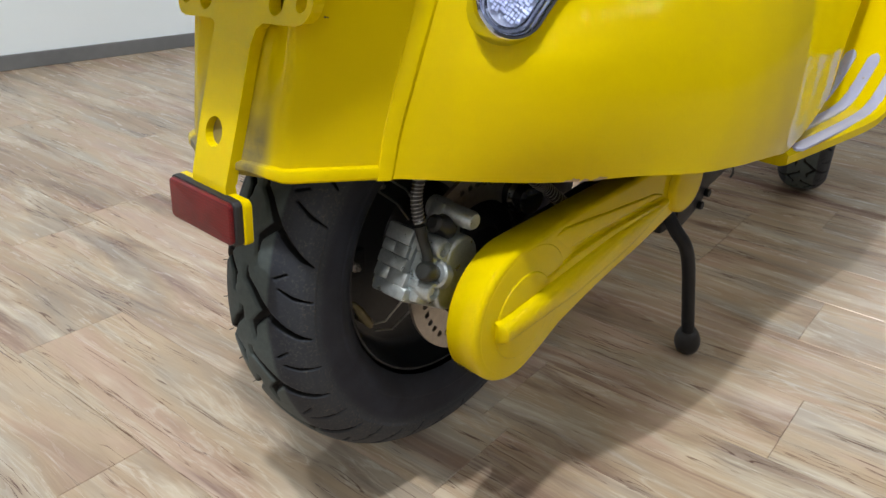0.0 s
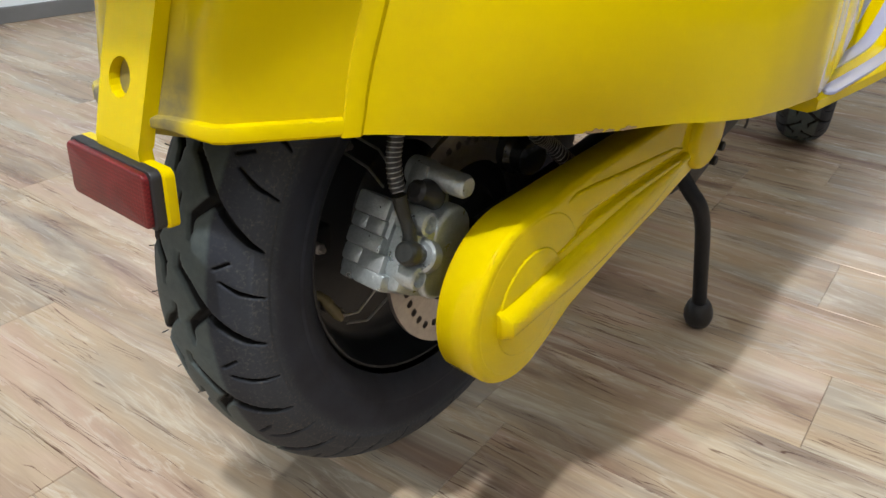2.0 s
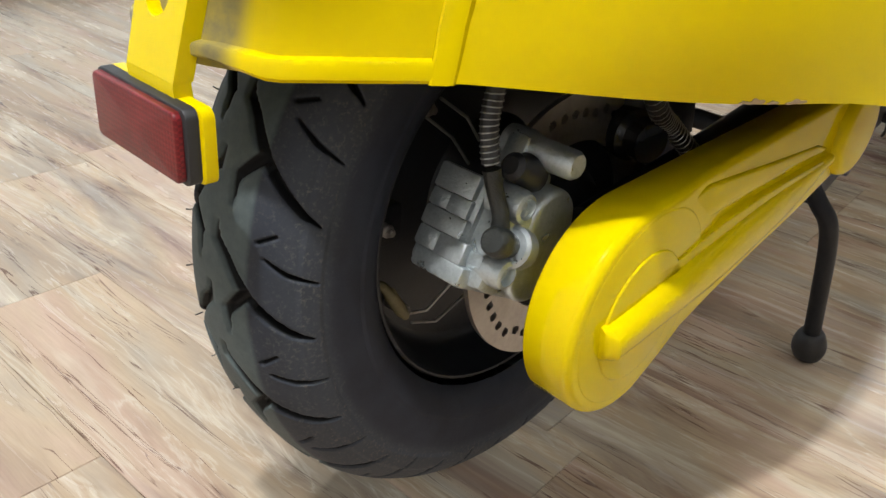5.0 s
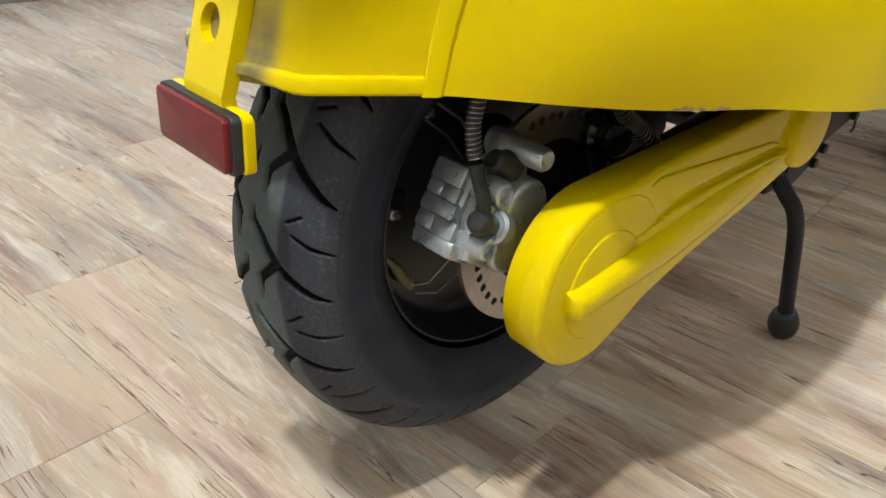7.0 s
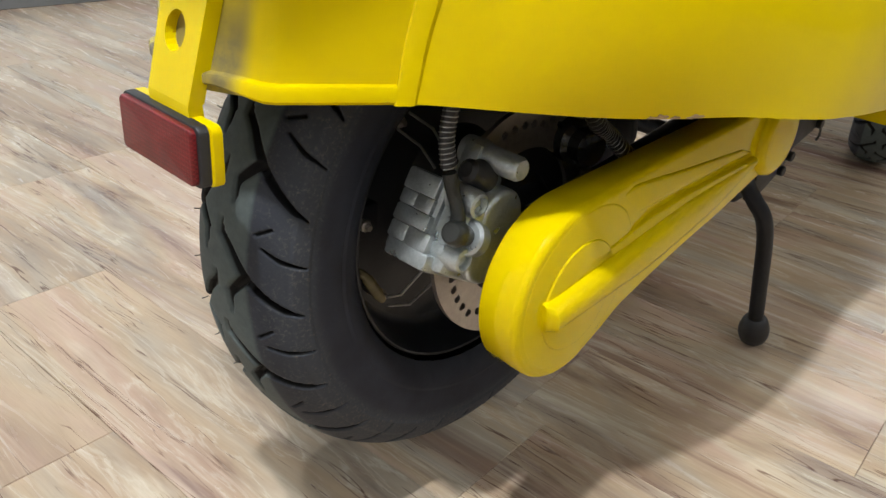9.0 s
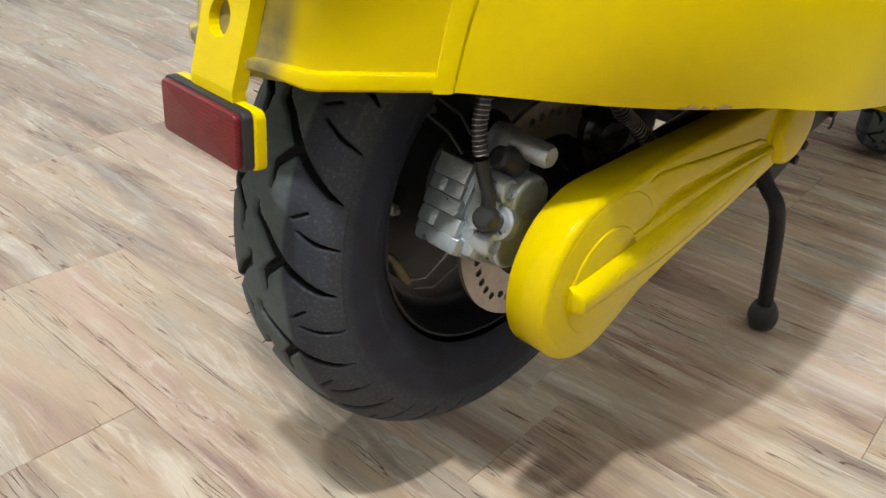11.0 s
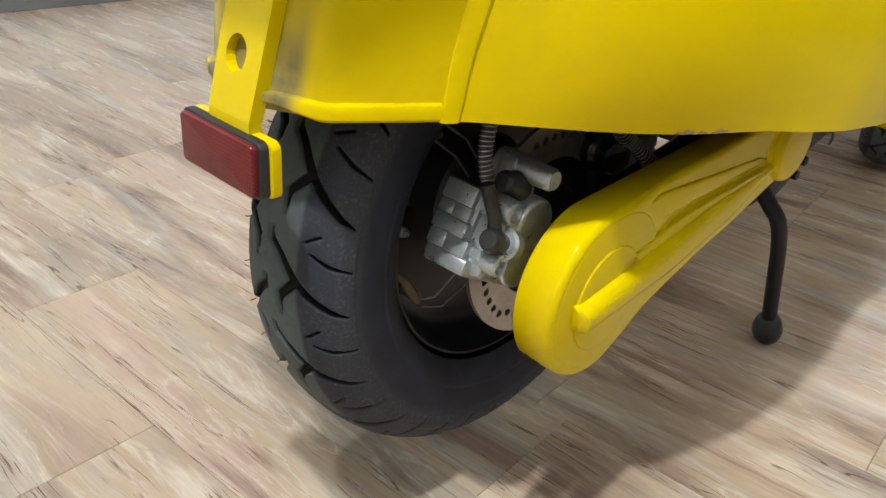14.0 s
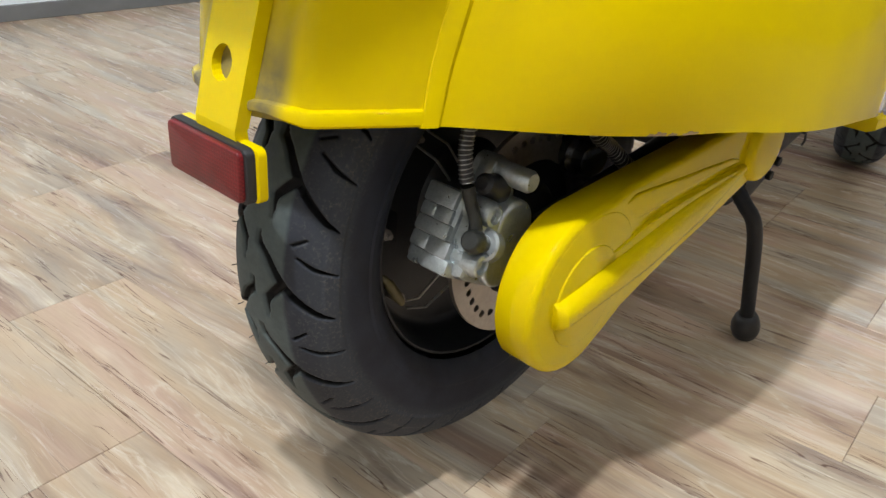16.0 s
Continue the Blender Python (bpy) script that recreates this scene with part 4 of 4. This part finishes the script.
# ---- number plate bracket and reflector ----
def bracket():
    root = empty("plate_bracket", scooter)
    cx = 0.0047

    def back(z):
        return -0.2395 + (z - 0.42) * 0.27

    def at(a, b, h):
        k = min(1.0, max(0.0, (b - 0.49) / 0.03))
        a *= 1 - 0.08 * k
        return (cx + a, back(b) + 0.006 - h, b + k * (0.085 * a - 0.0095))

    bm = bmesh.new()
    out = [(0.0218, 0.3965), (0.0228, 0.44), (0.0235, 0.50), (0.027, 0.514), (0.034, 0.5195), (0.074, 0.5195)]
    for i in range(9):
        a = radians(-90 + 180 * i / 8)
        out.append((0.074 + 0.0138 * math.cos(a), 0.534 + 0.0138 * math.sin(a)))
    out += [(0.034, 0.5485), (0.025, 0.552), (0.023, 0.60), (0.022, 0.66)]
    out = out + [(-a, b) for a, b in reversed(out)]
    # front sheet and rear sheet with holes cut between
    holes = [(-0.0030, 0.4315, 0.0105, 0.0110), (0.046, 0.534, 0.0088, 0.0088), (-0.046, 0.534, 0.0088, 0.0088), (0.075, 0.534, 0.0062, 0.0056), (-0.075, 0.534, 0.0062, 0.0056)]
    verts = [bm.verts.new(at(a, b, 0.009)) for a, b in out]
    loops = [[bm.edges.new((verts[i], verts[(i + 1) % len(verts)])) for i in range(len(verts))]]
    for hx, hz, rx, rz in holes:
        ring = [bm.verts.new(at(hx + rx * math.cos(a), hz + rz * math.sin(a), 0.009)) for a in (2 * math.pi * i / 20 for i in range(20))]
        loops.append([bm.edges.new((ring[i], ring[(i + 1) % 20])) for i in range(20)])
    bmesh.ops.triangle_fill(bm, edges=[e for l in loops for e in l], use_beauty=True, use_dissolve=False)
    front = list(bm.faces)
    r = bmesh.ops.extrude_face_region(bm, geom=front)
    for w in r["geom"]:
        if isinstance(w, bmesh.types.BMVert):
            w.co.y += 0.010
    sheet = part("arm_plate", bm, YELLOW, root, "yellow plate holder with round holes", smooth=False)
    m = sheet.modifiers.new("edge", "BEVEL")
    m.width, m.segments, m.limit_method, m.angle_limit = 0.0014, 2, "ANGLE", radians(50)
    # bent foot that carries the reflector
    bm = bmesh.new()
    rows = []
    for y, z in ((back(0.401) + 0.0015, 0.401), (back(0.396) + 0.0010, 0.3955), (-0.2440, 0.386), (-0.2440, 0.360)):
        w = 0.0217
        rows.append([(cx - w, y + 0.005, z), (cx + w, y + 0.005, z), (cx + w, y - 0.004, z), (cx - w, y - 0.004, z)])
    vs = grid(bm, rows, close_u=True)
    cap(bm, vs[0])
    cap(bm, vs[-1])
    part("foot", bm, YELLOW, root, sharp=30)
    mid = (0.0012, 0.3725)

    def plate(y):
        return lambda a, b, h: (mid[0] + a, y - h, mid[1] + b)

    bm = bmesh.new()
    slab(bm, rounded_rect(0.0012, 0, 0.0895, 0.0355, 0.005), plate(-0.2410), 0.0062, 0.001, 2)
    part("backing_plate", bm, YELLOW, root)
    bm = bmesh.new()
    slab(bm, rounded_rect(0.0004, 0, 0.0855, 0.0358, 0.005), plate(-0.2473), 0.0062, 0.001, 2)
    refl = part("reflector", bm, BLACK, root, "black housing of the rectangular rear reflector")
    bm = bmesh.new()
    slab(bm, rounded_rect(0, 0, 0.0805, 0.0330, 0.004), plate(-0.2536), 0.0036, 0.0014, 3)
    part("lens", bm, RED, refl, "dull red prismatic reflector lens")


bracket()


# ---- centre stand ----
def stand():
    root = empty("centre_stand", scooter)
    for s in (1, -1):
        bm = bmesh.new()
        tube(bm, curve([(0.088 * s, 0.345, 0.250), (0.104 * s, 0.345, 0.230), (0.119 * s, 0.347, 0.211), (0.127 * s, 0.354, 0.198), (0.130 * s, 0.365, 0.180), (0.131 * s, 0.379, 0.150), (0.131 * s, 0.402, 0.088), (0.131 * s, 0.421, 0.036)], 6), 0.0090, 16)
        leg = part("leg", bm, BLACK_METAL, root, "black painted tube leg")
        bm = bmesh.new()
        lathe(bm, (0.131 * s, 0.419, 0.0425), (0, 0.28, -1), [(0, 0.0095), (0.002, 0.0125), (0.008, 0.0155), (0.018, 0.0182), (0.026, 0.0182), (0.035, 0.0155), (0.0405, 0.009), (0.042, 0)], 24)
        part("foot", bm, BLACK, leg, "black rubber ball foot")
    bm = bmesh.new()
    rod(bm, (-0.11, 0.345, 0.256), (1, 0, 0), 0.22, 0.010, 0.002)
    part("cross_tube", bm, BLACK_METAL, root)
    bm = bmesh.new()
    box(bm, (0.088, 0.335, 0.205), (0.102, 0.395, 0.330), 0.004)
    part("bracket", bm, BLACK_METAL, root)


stand()


# ---- chassis, dark parts under the body ----
def chassis():
    bm = bmesh.new()
    box(bm, (-0.10, 0.12, 0.339), (0.085, 0.50, 0.50), 0.012)
    part("battery_box", bm, BLACK, scooter, "black battery housing")
    bm = bmesh.new()
    rows = []
    for i in range(25):
        a = radians(20 + 98 * i / 24)
        r = 0.262
        rows.append([(-0.085, r * math.cos(a), AXLE_Z + r * math.sin(a)), (0.075, r * math.cos(a), AXLE_Z + r * math.sin(a)), (0.085, r * math.cos(a), AXLE_Z + r * math.sin(a) - 0.02)])
    grid(bm, rows)
    ob = part("inner_fender", bm, BLACK, scooter, "black inner wheel arch")
    m = ob.modifiers.new("thickness", "SOLIDIFY")
    m.thickness = 0.003
    bm = bmesh.new()
    rod(bm, (0.03, 0, AXLE_Z), (1, 0, 0), 0.09, 0.012, 0.002)
    part("axle", bm, BLACK_METAL, scooter)
    bm = bmesh.new()
    tube(bm, curve([(0.09, 0.0, AXLE_Z), (0.09, 0.12, 0.288), (0.085, 0.30, 0.312)], 6), 0.021, 16)
    part("swing_arm", bm, BLACK_METAL, scooter, "black tubular swing arm")
    bm = bmesh.new()
    lathe(bm, (0.06, 0.052, 0.331), (1, -0.25, 0), [(0, 0.018), (0.024, 0.018), (0.028, 0.0145), (0.040, 0.0145), (0.042, 0.012), (0.042, 0)], 24)
    part("shock_mount", bm, BLACK_GLOSS, scooter, "glossy black rubber mount")
    bm = bmesh.new()
    tube(bm, curve([(0.070, 0.062, 0.335), (0.070, 0.075, 0.42), (0.065, 0.085, 0.5)], 5), 0.018, 16)
    part("shock_absorber", bm, BLACK, scooter)
    # added plates: one shuts the view up into the body, one blocks light leaks
    bm = bmesh.new()
    box(bm, (-0.11, -0.12, 0.50), (0.11, 0.62, 0.512), 0.003)
    box(bm, (-0.165, 0.02, 0.485), (0.165, 0.42, 0.4985), 0.003)
    part("under_tray", bm, BLACK, scooter)
    bm = bmesh.new()
    slab(bm, [(0.372, 0.198), (0.400, 0.205), (0.437, 0.220), (0.458, 0.243), (0.528, 0.259), (0.540, 0.300), (0.540, 0.335), (0.372, 0.345)], lambda a, b, h: (0.096 + h, a, b), 0.009, 0.0015, 2)
    rail = part("frame_rail", bm, BLACK_METAL, scooter, "black painted frame rail above the stand", sharp=30)
    for y, z in ((0.432, 0.222), (0.448, 0.236), (0.515, 0.262)):
        bm = bmesh.new()
        rod(bm, (0.100, y, z), (1, 0, 0), 0.011, 0.006, 0.001, 12)
        part("bolt", bm, BLACK_METAL, rail)
    bm = bmesh.new()
    tube(bm, curve([(0.107, 0.512, 0.262), (0.108, 0.520, 0.256), (0.108, 0.524, 0.246), (0.107, 0.520, 0.240)], 4), 0.0016, 8)
    part("cable_clip", bm, BLACK, rail)


chassis()
sprung_hose("cable_sleeve", [(0.100, 0.012, 0.39), (0.100, 0.041, 0.354), (0.100, 0.063, 0.338), (0.100, 0.105, 0.308)], 0.0066, 24, "thin steel rings on the sleeve")


# ---- floorboard and leg shield ----
def board_z(y):
    d = y - 0.73
    return 0.318 + 0.475 * (d + math.sqrt(d * d + 0.0012))


def floorboard():
    bm = bmesh.new()
    rows = []
    ys = [0.435 + 0.02 * i for i in range(34)]
    for y in ys:
        half = interp(y, [(0.435, 0.204), (0.75, 0.238), (0.95, 0.232), (1.3, 0.20)])
        z = board_z(y)
        prof = [(0, z), (half - 0.020, z), (half - 0.014, z + 0.003), (half - 0.006, z + 0.003), (half, z - 0.003), (half, z - 0.014), (half - 0.008, z - 0.018)]
        rows.append([(-x, y, zz) for x, zz in reversed(prof[1:])] + [(x, y, zz) for x, zz in prof])
    vs = grid(bm, rows, close_u=True)
    bm.faces.new(vs[0])
    bm.faces.new(vs[-1])
    root = part("floorboard", bm, YELLOW, scooter, "yellow floorboard sweeping up into the leg shield", sharp=35)
    for side in (1, -1):
        for x, y0, y1 in ((0.203, 0.455, 0.800), (0.168, 0.52, 0.802), (0.134, 0.56, 0.802)):
            bm = bmesh.new()
            rows = []
            n = 64
            for i in range(n + 1):
                t = 0.5 - 0.5 * math.cos(math.pi * i / n)
                y = y0 + (y1 - y0) * t
                end = min(1.0, math.sqrt(max(0.0, 1 - (1 - min(t, 1 - t) * (y1 - y0) / 0.011) ** 2)) if min(t, 1 - t) * (y1 - y0) < 0.011 else 1.0)
                xx = x + (y - 0.455) * 0.045
                w = 0.0086 * max(end, 0.3)
                z = board_z(y)
                rows.append([(side * (xx - w), y, z), (side * (xx - w), y, z + 0.003), (side * (xx - w + 0.002), y, z + 0.004), (side * (xx + w - 0.002), y, z + 0.004), (side * (xx + w), y, z + 0.003), (side * (xx + w), y, z)])
            vs = grid(bm, rows, close_u=True)
            cap(bm, vs[0])
            cap(bm, vs[-1])
            strip = part("foot_strip", bm, STRIP, root, "pale lilac-grey metal foot strip", sharp=40)
            bm = bmesh.new()
            rod(bm, (side * (x + 0.0153), 0.765, board_z(0.765) + 0.003), (0, -0.8, 1), 0.0016, 0.0019, 0.0005, 12)
            part("rivet", bm, STEEL, strip, "small steel rivet")
    return root


floorboard()


def leg_shield():
    bm = bmesh.new()
    rows = []
    for i in range(12):
        t = i / 11
        rows.append([((0.215 - 0.03 * t) * math.sin(a), 1.10 + 0.10 * t + 0.08 * (1 - math.cos(a)) - 0.06, 0.62 + 0.40 * t) for a in (radians(-75 + 150 * k / 24) for k in range(25))])
    grid(bm, rows)
    ob = part("leg_shield", bm, YELLOW, scooter, "yellow leg shield")
    m = ob.modifiers.new("thickness", "SOLIDIFY")
    m.thickness = 0.006
    bm = bmesh.new()
    tube(bm, curve([(0.0, 1.235, 0.223), (0.06, 1.20, 0.33), (0.03, 1.12, 0.5), (0.0, 1.08, 0.8)], 6), 0.02, 12)
    part("fork", bm, BLACK_METAL, scooter)
    # unseen tail and seat base closing the body's top, widened to shade the fender
    bm = bmesh.new()
    rows = []
    for i in range(13):
        t = i / 12
        y = -0.32 + 0.92 * t
        w = interp(y, [(-0.32, 0.100), (-0.28, 0.130), (-0.20, 0.138), (0.0, 0.130), (0.40, 0.120), (0.60, 0.050)])
        rows.append([(w * math.cos(a), y, 0.71 + (0.08 if math.sin(a) > 0 else 0.02) * math.sin(a)) for a in (2 * math.pi * k / 32 for k in range(32))])
    vs = grid(bm, rows, close_u=True)
    cap(bm, vs[0])
    cap(bm, vs[-1])
    ob = part("saddle", bm, BLACK, scooter, "unseen black saddle, its tail widened to shade the fender")


leg_shield()


# ---- motorcycle beyond the partition ----
def motorcycle():
    root = tagged(empty("motorcycle"), "parked motorcycle with black tyre on a white floor", "motorcycle")
    c = Vector((-2.50, 1.24, 0.315))
    d, s, u = axes_of((0.82, -0.57, 0))
    bm = bmesh.new()
    prof = []
    for i in range(25):
        a = 2 * math.pi * i / 24
        prof.append((0.055 * math.cos(a), 0.262 + 0.052 * math.sin(a)))
    rings = []
    for h, r in prof[:-1]:
        rings.append([c + d * h + (s * math.cos(a) + u * math.sin(a)) * r for a in (2 * math.pi * k / 48 for k in range(48))])
    grid(bm, rings, close_u=True, close_v=True)
    w = part("tyre", bm, RUBBER, root, "black tyre")
    bm = bmesh.new()
    lathe(bm, c - d * 0.045, d, [(0, 0.218), (0.006, 0.222), (0.084, 0.222), (0.09, 0.218), (0.09, 0.195), (0.05, 0.188), (0.0, 0.195), (0, 0.218)], 48, False)
    part("rim", bm, ALU, root, "alloy rim")
    for k in range(5):
        bm = bmesh.new()
        a = 2 * math.pi * k / 5
        v = s * math.cos(a) + u * math.sin(a)
        tube(bm, [c + v * 0.03, c + v * 0.195], 0.016, 10)
        part("spoke", bm, ALU, root)
    bm = bmesh.new()
    rod(bm, c - d * 0.09, d, 0.18, 0.035, 0.004)
    part("hub", bm, BLACK_METAL, root)
    bm = bmesh.new()
    tube(bm, [c + d * 0.1, c + d * 0.1 + Vector((-0.25, 0.1, 0.45))], 0.025, 12)
    part("fork_leg", bm, BLACK_METAL, root)


motorcycle()


# ---- floor ----
def floor():
    bm = bmesh.new()
    box(bm, (LO[0], LO[1], -0.1), (HI[0], HI[1], -0.0035))
    root = tagged(link("floor", bm, JOINT, None, "", False), "worn-oak look vinyl plank floor with streaked grain", "floor", kind="structure")
    ang = radians(4.2)
    W, L = 0.155, 0.914
    known = {-2: -0.232, -1: -0.522, 1: 0.025, 4: 0.278, 0: -0.85, 2: 0.33, 3: -0.30, -3: 0.07, -4: -0.41}
    rng = random.Random(7)
    me = None
    cells = []
    for k in range(-28, 66):
        x0 = known.get(k, rng.uniform(0, L))
        for n in range(-7, 8):
            cells.append((k, n, x0 + n * L + L / 2, -0.052 + W * k + W / 2))
    rot = Matrix.Rotation(ang, 4, "Z")
    keep = []
    for k, n, x, y in cells:
        p = rot @ Vector((x, y, 0))
        if LO[0] + 0.47 < p.x < HI[0] - 0.47 and LO[1] + 0.12 < p.y < HI[1] - 0.12:
            keep.append((math.hypot(p.x + 0.5, p.y - 0.4), x, y))
    keep.sort()
    g = 0.0002

    def plank(bm, m):
        hx, hy, e = L / 2 - g, W / 2 - g, 0.0006
        rows = []
        for sx, sy, z in ((0, 0, -0.0034), (0, 0, -0.0007), (e, e, 0.0)):
            rows.append([m @ Vector(p) for p in ((-hx + sx, -hy + sy, z), (hx - sx, -hy + sy, z), (hx - sx, hy - sy, z), (-hx + sx, hy - sy, z))])
        vs = grid(bm, rows, close_u=True)
        bm.faces.new(vs[-1])

    bm = bmesh.new()
    plank(bm, Matrix.Identity(4))
    first = link("plank", bm, WOOD, root, smooth=False)
    data = first.data
    first.matrix_local = rot @ Matrix.Translation((keep[0][1], keep[0][2], 0))
    for _, x, y in keep[1:300]:
        ob = new("plank", data)
        ob.parent = root
        ob.matrix_local = rot @ Matrix.Translation((x, y, 0))
    bm = bmesh.new()
    for _, x, y in keep[300:]:
        plank(bm, rot @ Matrix.Translation((x, y, 0)))
    tagged(link("far_planks", bm, WOOD, root, smooth=False), "distant vinyl planks", kind="stuff")


floor()


def white_area():
    """The pale floor area with a curved edge beyond the partition."""
    bm = bmesh.new()
    n = 48
    c, r = Vector((-1.75, 1.66, 0)), 0.60
    ring0 = [c + Vector((r * math.cos(a), r * math.sin(a), 0.0005)) for a in (2 * math.pi * i / n for i in range(n))]
    ring1 = [p + Vector((0, 0, 0.0035)) for p in ring0]
    vs = grid(bm, [ring0, ring1], close_u=True)
    cap(bm, vs[1])
    tagged(link("floor_mat", bm, WHITE_FLOOR), "round glossy white floor area beside the wooden planks", "floor", kind="structure")


white_area()
